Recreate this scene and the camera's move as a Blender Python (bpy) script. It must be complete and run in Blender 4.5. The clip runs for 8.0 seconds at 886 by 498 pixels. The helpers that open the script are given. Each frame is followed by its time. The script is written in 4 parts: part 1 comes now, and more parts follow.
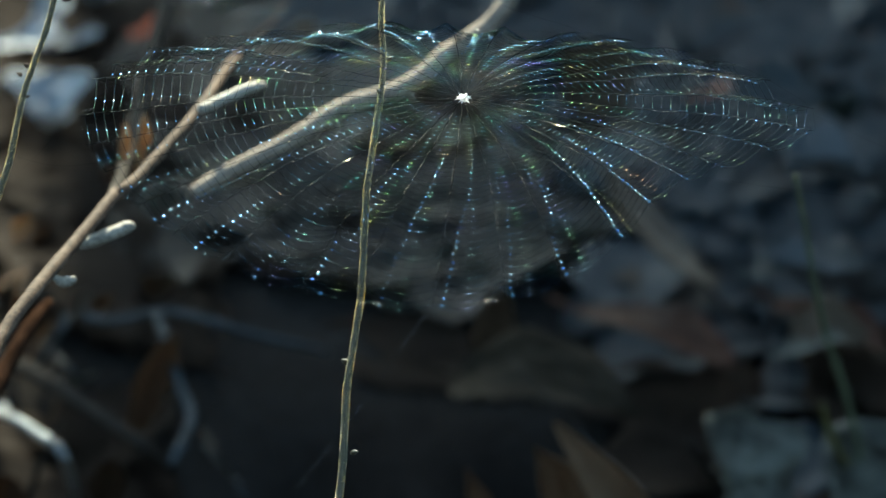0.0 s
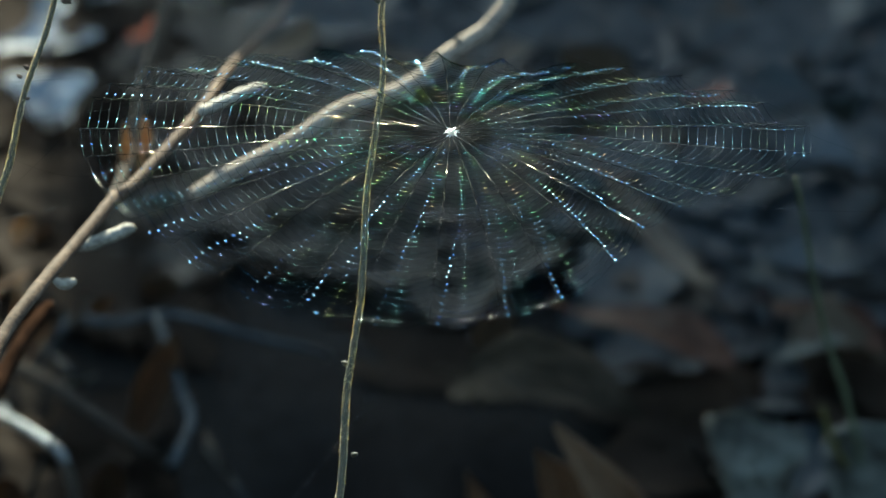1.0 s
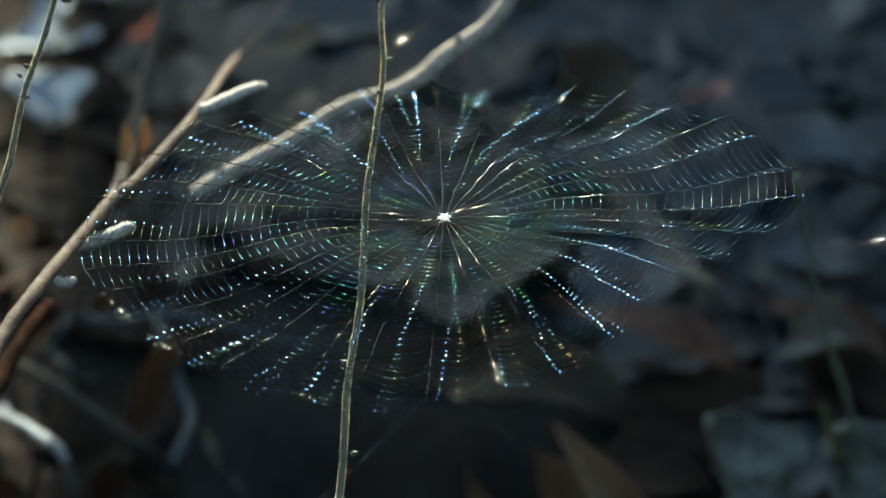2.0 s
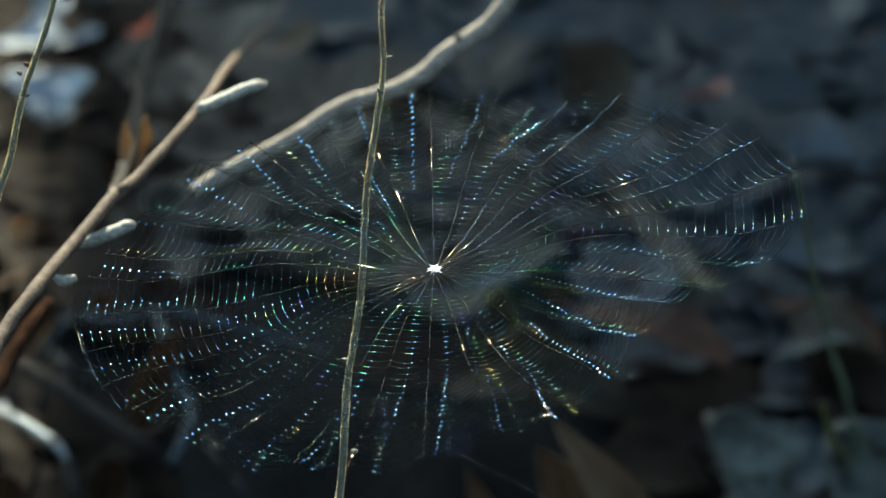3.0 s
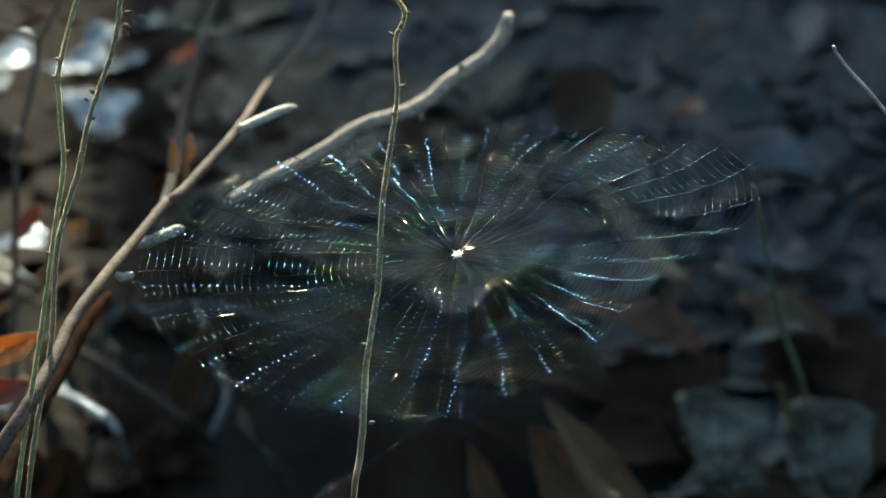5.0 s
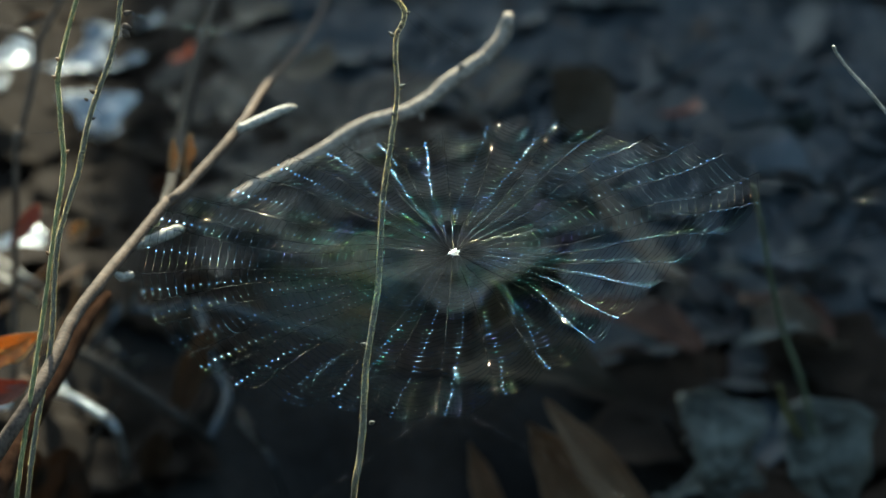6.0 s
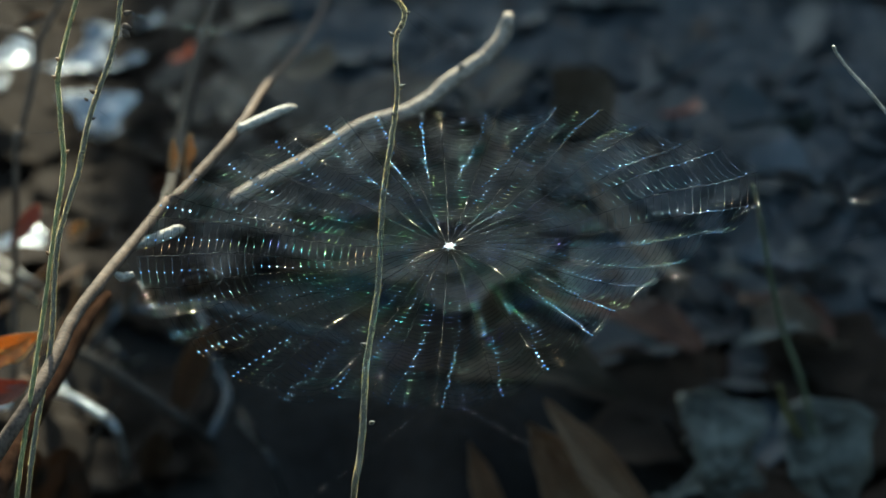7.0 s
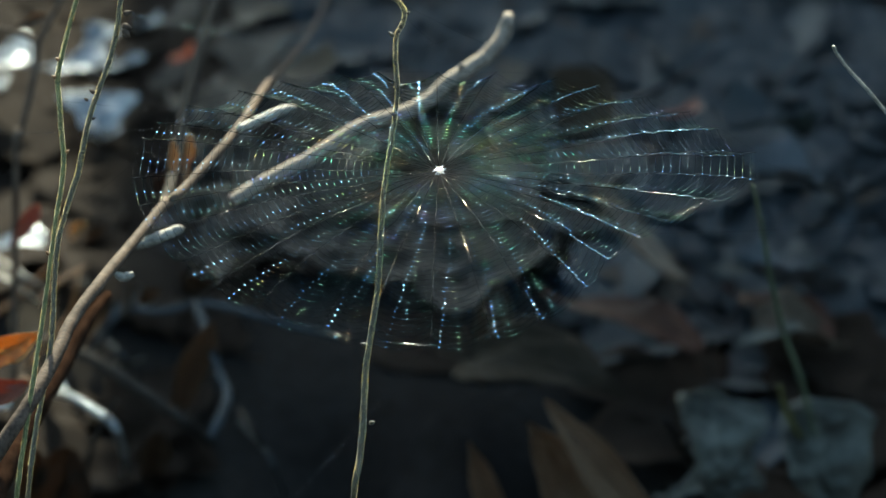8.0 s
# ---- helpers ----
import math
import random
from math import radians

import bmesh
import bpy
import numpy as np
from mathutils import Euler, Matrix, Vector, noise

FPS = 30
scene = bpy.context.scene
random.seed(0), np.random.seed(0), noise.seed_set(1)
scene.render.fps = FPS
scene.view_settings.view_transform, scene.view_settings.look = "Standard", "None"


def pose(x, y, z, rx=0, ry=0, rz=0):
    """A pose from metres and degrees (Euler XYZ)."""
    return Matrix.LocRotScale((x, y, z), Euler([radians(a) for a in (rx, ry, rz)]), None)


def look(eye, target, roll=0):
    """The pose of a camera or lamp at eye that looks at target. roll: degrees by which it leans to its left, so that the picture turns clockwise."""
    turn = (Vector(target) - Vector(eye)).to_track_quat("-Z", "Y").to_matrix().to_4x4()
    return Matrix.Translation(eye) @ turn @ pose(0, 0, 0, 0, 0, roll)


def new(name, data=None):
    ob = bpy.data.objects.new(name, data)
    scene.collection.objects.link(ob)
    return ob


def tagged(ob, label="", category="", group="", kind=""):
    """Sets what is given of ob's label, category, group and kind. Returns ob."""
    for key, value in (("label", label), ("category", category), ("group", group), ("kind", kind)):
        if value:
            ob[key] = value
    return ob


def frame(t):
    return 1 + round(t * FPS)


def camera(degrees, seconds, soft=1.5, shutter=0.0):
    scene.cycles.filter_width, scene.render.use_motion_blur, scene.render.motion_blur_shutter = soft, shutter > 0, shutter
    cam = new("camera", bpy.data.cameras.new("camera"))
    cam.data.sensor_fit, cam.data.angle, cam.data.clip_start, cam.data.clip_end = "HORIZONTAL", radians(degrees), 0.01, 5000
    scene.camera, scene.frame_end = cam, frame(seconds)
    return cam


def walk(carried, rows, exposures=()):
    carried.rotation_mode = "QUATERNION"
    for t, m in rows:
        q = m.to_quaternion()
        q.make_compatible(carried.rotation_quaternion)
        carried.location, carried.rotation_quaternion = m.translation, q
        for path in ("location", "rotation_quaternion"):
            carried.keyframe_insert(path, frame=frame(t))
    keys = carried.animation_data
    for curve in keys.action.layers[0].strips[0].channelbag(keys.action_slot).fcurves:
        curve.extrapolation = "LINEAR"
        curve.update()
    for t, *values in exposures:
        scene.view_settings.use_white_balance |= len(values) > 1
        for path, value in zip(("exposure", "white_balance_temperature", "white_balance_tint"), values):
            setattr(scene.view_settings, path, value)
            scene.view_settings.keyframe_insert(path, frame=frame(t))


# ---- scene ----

# ---- camera ----
cam = camera(5.754, 8.0, soft=1.2)
cam.data.dof.use_dof = True
cam.data.dof.aperture_fstop = 13.0

EYE, BACK = Vector((0, -2.6453, 1.8266)), Vector((0, -0.4601, 0.2446))


def view(along, up=0.0):
    """The camera's pose, drawn back along its line by a share of BACK and turned a hair, tipped up by some degrees."""
    return Matrix.Translation(EYE + BACK * along) @ pose(0, 0, 0, 62.0 + up, 0, 0.0375 * along)


PATH = [(0.0, view(0)), (0.5, view(0, 0.001)), (1.0, view(0, 0.0147)), (1.7, view(0, 0.011)), (2.8, view(0, -0.005)), (3.2, view(0, -0.007)),
        (3.5, view(0, -0.011)), (3.6, view(0.02, -0.011)), (3.7, view(0.09, -0.01)), (3.8, view(0.23, -0.008)), (3.9, view(0.43, -0.006)), (4.0, view(0.68, -0.003)), (4.1, view(0.82)),
        (4.2, view(0.92)), (4.3, view(0.97)), (4.4, view(0.99)), (4.6, view(1)), (6.0, view(1)), (8.0, view(1))]
walk(cam, PATH, [(0.0, 2.59, 6050, -11), (3.5, 2.59, 6050, -11), (4.6, 2.54, 6050, -11), (8.0, 2.52, 6050, -11)])

# ---- world and sun ----
SUN = Vector((0.01, 0.84, 0.54)).normalized()
world = bpy.data.worlds.new("world")
scene.world = world
world.use_nodes = True
wn = world.node_tree.nodes
sky = wn.new("ShaderNodeTexSky")
sky.sky_type, sky.sun_disc = "NISHITA", False
sky.sun_elevation, sky.sun_rotation = math.asin(SUN.z), math.atan2(SUN.x, SUN.y)
world.node_tree.links.new(sky.outputs[0], wn["Background"].inputs[0])
wn["Background"].inputs[1].default_value = 0.135
lamp = bpy.data.lights.new("sun", "SUN")
lamp.energy, lamp.angle, lamp.color = 5.0, radians(0.53), (1.0, 0.9, 0.76)
sun = new("sun", lamp)
sun.matrix_world = look(SUN * 5, (0, 0, 0))


# ---- materials ----
def nodes_of(name):
    m = bpy.data.materials.new(name)
    m.use_nodes = True
    t = m.node_tree
    return m, t, t.nodes["Principled BSDF"], t.nodes["Material Output"]


def noise_tex(t, scale, detail=4.0, rough=0.55, coords="Object", stretch=None):
    co = t.nodes.new("ShaderNodeTexCoord")
    n = t.nodes.new("ShaderNodeTexNoise")
    n.inputs["Scale"].default_value, n.inputs["Detail"].default_value, n.inputs["Roughness"].default_value = scale, detail, rough
    out = co.outputs[coords]
    if stretch:
        mp = t.nodes.new("ShaderNodeMapping")
        mp.inputs["Scale"].default_value = stretch
        t.links.new(out, mp.inputs[0])
        out = mp.outputs[0]
    t.links.new(out, n.inputs["Vector"])
    return n


def ramp(t, source, stops):
    r = t.nodes.new("ShaderNodeValToRGB")
    e = r.color_ramp.elements
    while len(e) < len(stops):
        e.new(0.5)
    for el, (pos, col) in zip(e, stops):
        el.position, el.color = pos, (*col, 1)
    t.links.new(source, r.inputs[0])
    return r


def mixed(t, a, b, factor, mode="MIX"):
    m = t.nodes.new("ShaderNodeMix")
    m.data_type, m.blend_type = "RGBA", mode
    for value, socket in ((factor, m.inputs[0]), (a, m.inputs[6]), (b, m.inputs[7])):
        if isinstance(value, bpy.types.NodeSocket):
            t.links.new(value, socket)
        else:
            socket.default_value = value if isinstance(value, float) else (*value, 1)
    return m.outputs[2]


def bump(t, bsdf, source, strength, distance):
    b = t.nodes.new("ShaderNodeBump")
    b.inputs["Strength"].default_value, b.inputs["Distance"].default_value = strength, distance
    t.links.new(source, b.inputs["Height"])
    t.links.new(b.outputs[0], bsdf.inputs["Normal"])


def bark(name, dark, light, scale=160.0, rough=0.6, relief=0.0006, fuzz=0.0, gloss=0.3):
    m, t, b, _ = nodes_of(name)
    fine = noise_tex(t, scale * 6, 5, 0.65)
    wide = noise_tex(t, scale, 3, 0.5)
    c1 = ramp(t, wide.outputs[0], [(0.3, dark), (0.7, light)])
    c2 = ramp(t, fine.outputs[0], [(0.35, tuple(v * 0.45 for v in dark)), (0.6, (1, 1, 1))])
    t.links.new(mixed(t, c1.outputs[0], c2.outputs[0], 0.6, "MULTIPLY"), b.inputs["Base Color"])
    b.inputs["Roughness"].default_value = rough
    b.inputs["Specular IOR Level"].default_value = gloss
    bump(t, b, fine.outputs[0], 0.7, relief)
    b.inputs["Sheen Weight"].default_value, b.inputs["Sheen Roughness"].default_value = fuzz, 0.18
    b.inputs["Sheen Tint"].default_value = (1.0, 0.92, 0.7, 1)
    return m


def leaf_mat(name, dark, light, through_col, rough=0.5, see=0.3, gloss=0.2):
    m, t, b, out = nodes_of(name)
    wide = noise_tex(t, 45.0, 4, 0.6)
    fine = noise_tex(t, 500.0, 4, 0.6)
    info = t.nodes.new("ShaderNodeObjectInfo")
    col = ramp(t, wide.outputs[0], [(0.3, dark), (0.68, light)]).outputs[0]
    spots = ramp(t, fine.outputs[0], [(0.36, (0.4, 0.33, 0.28)), (0.55, (1, 1, 1))]).outputs[0]
    col = mixed(t, col, spots, 0.35, "MULTIPLY")
    hue = t.nodes.new("ShaderNodeHueSaturation")
    rng = t.nodes.new("ShaderNodeMapRange")
    rng.inputs[3].default_value, rng.inputs[4].default_value = 0.8, 1.1
    t.links.new(info.outputs["Random"], rng.inputs[0])
    t.links.new(rng.outputs[0], hue.inputs["Value"])
    t.links.new(col, hue.inputs["Color"])
    t.links.new(hue.outputs[0], b.inputs["Base Color"])
    b.inputs["Roughness"].default_value = rough
    b.inputs["Specular IOR Level"].default_value = gloss
    bump(t, b, fine.outputs[0], 0.4, 0.0004)
    tr = t.nodes.new("ShaderNodeBsdfTranslucent")
    tr.inputs[0].default_value = (*through_col, 1)
    mx = t.nodes.new("ShaderNodeMixShader")
    mx.inputs[0].default_value = see
    t.links.new(b.outputs[0], mx.inputs[1])
    t.links.new(tr.outputs[0], mx.inputs[2])
    t.links.new(mx.outputs[0], out.inputs[0])
    return m


def silk(name, colours, rough, body, bands=0.0, drawn=0.0):
    """Spider silk: a clear, glossy thread whose sheen shifts in hue from strand to strand."""
    m, t, b, out = nodes_of(name)
    t.nodes.remove(b)
    if body < 0.6:
        colours = [(at, tuple(c * body / 0.6 for c in col)) for at, col in colours]
        body = 0.6
    geo = t.nodes.new("ShaderNodeNewGeometry")
    hue = noise_tex(t, bands or 1.0, 1)
    t.links.new(geo.outputs["Position"], hue.inputs["Vector"])
    r = ramp(t, hue.outputs[0] if bands else geo.outputs["Random Per Island"], colours)
    g = t.nodes.new("ShaderNodeBsdfGlossy")
    g.distribution = "BECKMANN"
    g.inputs["Roughness"].default_value = rough
    t.links.new(r.outputs[0], g.inputs["Color"])
    if drawn:
        g.inputs["Anisotropy"].default_value = drawn
        along = t.nodes.new("ShaderNodeTangent")
        along.direction_type, along.uv_map = "UV_MAP", "length"
        t.links.new(along.outputs[0], g.inputs["Tangent"])
    clear = t.nodes.new("ShaderNodeBsdfTransparent")
    mx = t.nodes.new("ShaderNodeMixShader")
    mx.inputs[0].default_value = body
    t.links.new(clear.outputs[0], mx.inputs[1])
    t.links.new(g.outputs[0], mx.inputs[2])
    t.links.new(mx.outputs[0], out.inputs[0])
    return m


SILK_RAY = silk("silk_radial", [(0.0, (1.0, 0.72, 0.42)), (1.0, (1.0, 0.86, 0.66))], 0.09, 0.034, drawn=0.7)
SILK_OUTER = silk("silk_outer_spiral", [(0.3, (0.35, 0.45, 1.0)), (0.42, (0.35, 0.75, 1.0)), (0.52, (0.4, 0.9, 0.7)), (0.62, (0.8, 0.9, 0.4)), (0.7, (1.0, 0.6, 0.35))], 0.24, 0.023, 40.0, 0.5)
SILK_COIL = silk("silk_spiral", [(0.3, (0.3, 0.22, 1.0)), (0.4, (0.18, 0.45, 1.0)), (0.48, (0.15, 0.85, 0.6)), (0.57, (0.5, 0.9, 0.25)), (0.68, (1.0, 0.6, 0.3))], 0.25, 0.031, 65.0, 0.6)


def glint_mat():
    """Glossy beads that stand in for glints on the spiral threads and also let some light through."""
    m, t, b, out = nodes_of("silk_glint")
    t.nodes.remove(b)
    geo = t.nodes.new("ShaderNodeNewGeometry")
    c = ramp(t, geo.outputs["Random Per Island"], [(0.0, (0.14, 0.28, 0.74)), (0.5, (0.23, 0.47, 0.74)), (1.0, (0.45, 0.66, 0.74))]).outputs[0]
    g = t.nodes.new("ShaderNodeBsdfGlossy")
    g.inputs["Roughness"].default_value = 0.2
    tr = t.nodes.new("ShaderNodeBsdfTranslucent")
    mx = t.nodes.new("ShaderNodeMixShader")
    mx.inputs[0].default_value = 0.27
    t.links.new(c, g.inputs["Color"])
    t.links.new(c, tr.inputs[0])
    t.links.new(g.outputs[0], mx.inputs[1])
    t.links.new(tr.outputs[0], mx.inputs[2])
    t.links.new(mx.outputs[0], out.inputs[0])
    return m


SILK_GLINT = glint_mat()
SILK_FRAME = silk("silk_frame", [(0.0, (0.8, 0.9, 1.0)), (1.0, (1.0, 0.8, 0.55))], 0.15, 0.035, drawn=0.7)
SILK_GUY = silk("silk_guy", [(0.0, (1.0, 0.75, 0.7)), (1.0, (1.0, 0.9, 0.75))], 0.13, 0.1, drawn=0.6)
SILK_STRAND = silk("silk_strand", [(0.0, (0.6, 0.9, 1.0)), (1.0, (0.85, 0.95, 1.0))], 0.16, 0.2)
SILK_HUB = silk("silk_hub", [(0.0, (1.0, 0.95, 0.9)), (1.0, (1.0, 0.9, 0.75))], 0.35, 0.7)
BARK_SHRUB = bark("bark_shrub", (0.044, 0.027, 0.017), (0.088, 0.058, 0.038), 90, 0.75, 0.0003, gloss=0.05)
BARK_STICK = bark("bark_stick", (0.12, 0.085, 0.06), (0.21, 0.16, 0.115), 90, 0.7, gloss=0.1)
BARK_TWIG = bark("bark_twig", (0.045, 0.034, 0.017), (0.075, 0.058, 0.03), 200, 0.55, 0.0003, fuzz=0.45, gloss=0.2)
BARK_GREEN = bark("bark_green", (0.06, 0.055, 0.014), (0.11, 0.1, 0.028), 200, 0.55, 0.0003, fuzz=0.45, gloss=0.2)
BARK_SHOOT = bark("bark_shoot", (0.06, 0.052, 0.015), (0.12, 0.1, 0.03), 200, 0.6, gloss=0.1)
BARK_OLIVE = bark("bark_olive", (0.06, 0.064, 0.034), (0.11, 0.115, 0.065), 150, 0.7, gloss=0.1)
BARK_DARK = bark("bark_dark", (0.013, 0.0095, 0.007), (0.028, 0.021, 0.0155), 110, 0.85, gloss=0.03)
BARK_PALE = bark("bark_pale", (0.12, 0.098, 0.072), (0.25, 0.205, 0.155), 120, 0.6, fuzz=0.1, gloss=0.15)
BARK_OLD = bark("bark_old", (0.012, 0.006, 0.0034), (0.026, 0.013, 0.0075), 130, 0.9, gloss=0.0)
BARK_RUST = bark("bark_rust", (0.12, 0.05, 0.016), (0.26, 0.115, 0.035), 150, 0.6)
BARK_SHINE = bark("bark_shine", (0.03, 0.024, 0.018), (0.075, 0.06, 0.046), 90, 0.28, gloss=0.7)
BARK_ASH = bark("bark_ash", (0.017, 0.0175, 0.0175), (0.038, 0.039, 0.039), 110, 0.7, gloss=0.06)
BARK_GREY = bark("bark_grey", (0.013, 0.012, 0.011), (0.027, 0.025, 0.0225), 120, 0.7, gloss=0.05)


def hair_mat():
    m, t, b, out = nodes_of("plant_hair")
    n = noise_tex(t, 300.0, 2)
    c = ramp(t, n.outputs[0], [(0.3, (0.7, 0.52, 0.2)), (0.7, (0.92, 0.82, 0.5))]).outputs[0]
    t.links.new(c, b.inputs["Base Color"])
    b.inputs["Roughness"].default_value = 0.3
    tr = t.nodes.new("ShaderNodeBsdfTranslucent")
    t.links.new(c, tr.inputs[0])
    mx = t.nodes.new("ShaderNodeMixShader")
    mx.inputs[0].default_value = 0.7
    t.links.new(b.outputs[0], mx.inputs[1])
    t.links.new(tr.outputs[0], mx.inputs[2])
    t.links.new(mx.outputs[0], out.inputs[0])
    return m


HAIR = hair_mat()
LEAF_BROWN = leaf_mat("leaf_brown", (0.027, 0.0215, 0.016), (0.044, 0.035, 0.0265), (0.16, 0.11, 0.07), 0.6, 0.4, 0.06)
LEAF_GREY = leaf_mat("leaf_grey", (0.022, 0.0235, 0.024), (0.032, 0.034, 0.035), (0.1, 0.12, 0.1), 0.6, 0.4, 0.1)
# dark copy of the brown leaf, with the litter's shade put into its colour
LEAF_SHADED = leaf_mat("leaf_shaded", (0.012, 0.008, 0.0054), (0.021, 0.014, 0.0095), (0.08, 0.055, 0.035), 0.8, 0.4, 0.02)
LEAF_SILVER = leaf_mat("leaf_silver", (0.02, 0.0185, 0.0145), (0.115, 0.108, 0.085), (0.16, 0.13, 0.11), 0.65, 0.25, 0.04)
LEAF_TAN = leaf_mat("leaf_tan", (0.035, 0.027, 0.019), (0.06, 0.046, 0.032), (0.2, 0.13, 0.07), 0.55, 0.4, 0.08)
LEAF_UMBER = leaf_mat("leaf_umber", (0.03, 0.021, 0.013), (0.055, 0.037, 0.023), (0.16, 0.11, 0.07), 0.65, 0.25, 0.05)
LEAF_RUST = leaf_mat("leaf_rust", (0.026, 0.0115, 0.007), (0.046, 0.021, 0.012), (0.16, 0.06, 0.03), 0.6, 0.2, 0.04)
LEAF_DUN = leaf_mat("leaf_dun", (0.016, 0.0115, 0.0075), (0.026, 0.019, 0.0125), (0.1, 0.07, 0.045), 0.75, 0.25, 0.01)
# pale copies of the grey leaf, with sun glare put into the colour
LEAF_GLARE = leaf_mat("leaf_glare", (0.06, 0.06, 0.06), (0.16, 0.16, 0.16), (0.18, 0.15, 0.12), 0.35, 0.2, 0.5)
LEAF_LIT = leaf_mat("leaf_lit", (0.08, 0.08, 0.08), (0.2, 0.2, 0.195), (0.25, 0.22, 0.18), 0.5, 0.25, 0.2)
LEAF_OAK = leaf_mat("leaf_oak", (0.065, 0.038, 0.021), (0.115, 0.068, 0.038), (0.22, 0.13, 0.07), 0.65, 0.25, 0.05)
LEAF_SLATE = leaf_mat("leaf_slate", (0.028, 0.03, 0.031), (0.055, 0.058, 0.06), (0.16, 0.14, 0.12), 0.6, 0.35, 0.1)
LEAF_EMBER = leaf_mat("leaf_ember", (0.09, 0.026, 0.012), (0.17, 0.05, 0.022), (0.3, 0.08, 0.02), 0.55, 0.3)
LEAF_RED = leaf_mat("leaf_red", (0.2, 0.04, 0.015), (0.42, 0.1, 0.03), (0.7, 0.16, 0.03), 0.5, 0.45)
LEAF_AMBER = leaf_mat("leaf_amber", (0.08, 0.048, 0.02), (0.19, 0.115, 0.045), (0.34, 0.2, 0.075), 0.55, 0.4)
LEAF_GOLD = leaf_mat("leaf_gold", (0.1, 0.045, 0.012), (0.32, 0.16, 0.045), (0.5, 0.22, 0.04), 0.5, 0.35)


def soil():
    m, t, b, _ = nodes_of("soil")
    wide, fine = noise_tex(t, 9.0, 6, 0.65), noise_tex(t, 140.0, 6, 0.7)
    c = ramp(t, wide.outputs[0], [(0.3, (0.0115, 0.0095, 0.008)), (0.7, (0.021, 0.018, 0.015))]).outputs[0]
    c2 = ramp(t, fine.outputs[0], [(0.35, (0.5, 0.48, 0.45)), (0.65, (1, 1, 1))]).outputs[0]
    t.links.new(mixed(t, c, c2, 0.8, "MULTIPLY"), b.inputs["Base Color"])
    b.inputs["Roughness"].default_value = 1.0
    b.inputs["Specular IOR Level"].default_value = 0.0
    bump(t, b, fine.outputs[0], 0.8, 0.006)
    return m


SOIL = soil()


# ---- builders ----
def linked(name, verts, faces, material, parent=None, label="", smooth=True, sides=0):
    """A mesh object; a thread of so many sides also gets a map that runs along its length."""
    me = bpy.data.meshes.new(name)
    me.from_pydata([tuple(v) for v in verts], [], faces)
    if sides:
        runs = np.array([(f // sides + i, f % sides + j) for f in range(len(faces)) for i, j in ((0, 0), (0, 1), (1, 1), (1, 0))], dtype=np.float32)
        me.uv_layers.new(name="length").data.foreach_set("uv", runs.ravel())
    me.materials.append(material)
    if smooth:
        me.polygons.foreach_set("use_smooth", [True] * len(me.polygons))
    me.update()
    ob = new(name, me)
    ob.parent = parent
    return tagged(ob, label) if label else ob


def spline(points, steps=6):
    """A smooth line (Catmull-Rom) through points."""
    ps = [Vector(q) for q in points]
    ps = [ps[0] * 2 - ps[1], *ps, ps[-1] * 2 - ps[-2]]
    out = []
    for a, b, c, d in zip(ps, ps[1:], ps[2:], ps[3:]):
        for i in range(steps):
            s = i / steps
            out.append(0.5 * ((2 * b) + (c - a) * s + (2 * a - 5 * b + 4 * c - d) * s * s + (3 * b - a - 3 * c + d) * s ** 3))
    return out + [ps[-2]]


def tube(line, radii, sides=10, rough=0.0, seed=0, closed=True):
    """The verts and faces of a round, tapering, slightly uneven stick along a line."""
    n = len(line)
    verts, faces = [], []
    tangent = (line[1] - line[0]).normalized()
    side = tangent.orthogonal().normalized()
    for i, q in enumerate(line):
        tangent = (line[min(i + 1, n - 1)] - line[max(i - 1, 0)]).normalized()
        side = (side - tangent * side.dot(tangent)).normalized()
        other = tangent.cross(side)
        s = i / (n - 1) * (len(radii) - 1)
        k = min(int(s), len(radii) - 2)
        r = radii[k] + (radii[k + 1] - radii[k]) * (s - k)
        for j in range(sides):
            a = j / sides * math.tau
            w = side * math.cos(a) + other * math.sin(a)
            bump_here = rough * noise.noise((q + w * r) * (1.2 / max(r, 1e-5)) * 0.5 + Vector((seed, 0, 0))) if rough else 0
            verts.append(q + w * r * (1 + bump_here))
    for i in range(n - 1):
        for j in range(sides):
            k = (j + 1) % sides
            faces.append((i * sides + j, i * sides + k, (i + 1) * sides + k, (i + 1) * sides + j))
    if closed:
        faces.append(tuple(range(sides))[::-1])
        faces.append(tuple(range((n - 1) * sides, n * sides)))
    return verts, faces


def stick(name, points, radii, material, parent=None, label="", rough=0.25, sides=10, steps=7, seed=0):
    v, f = tube(spline(points, steps), radii, sides, rough, seed)
    return linked(name, v, f, material, parent, label)


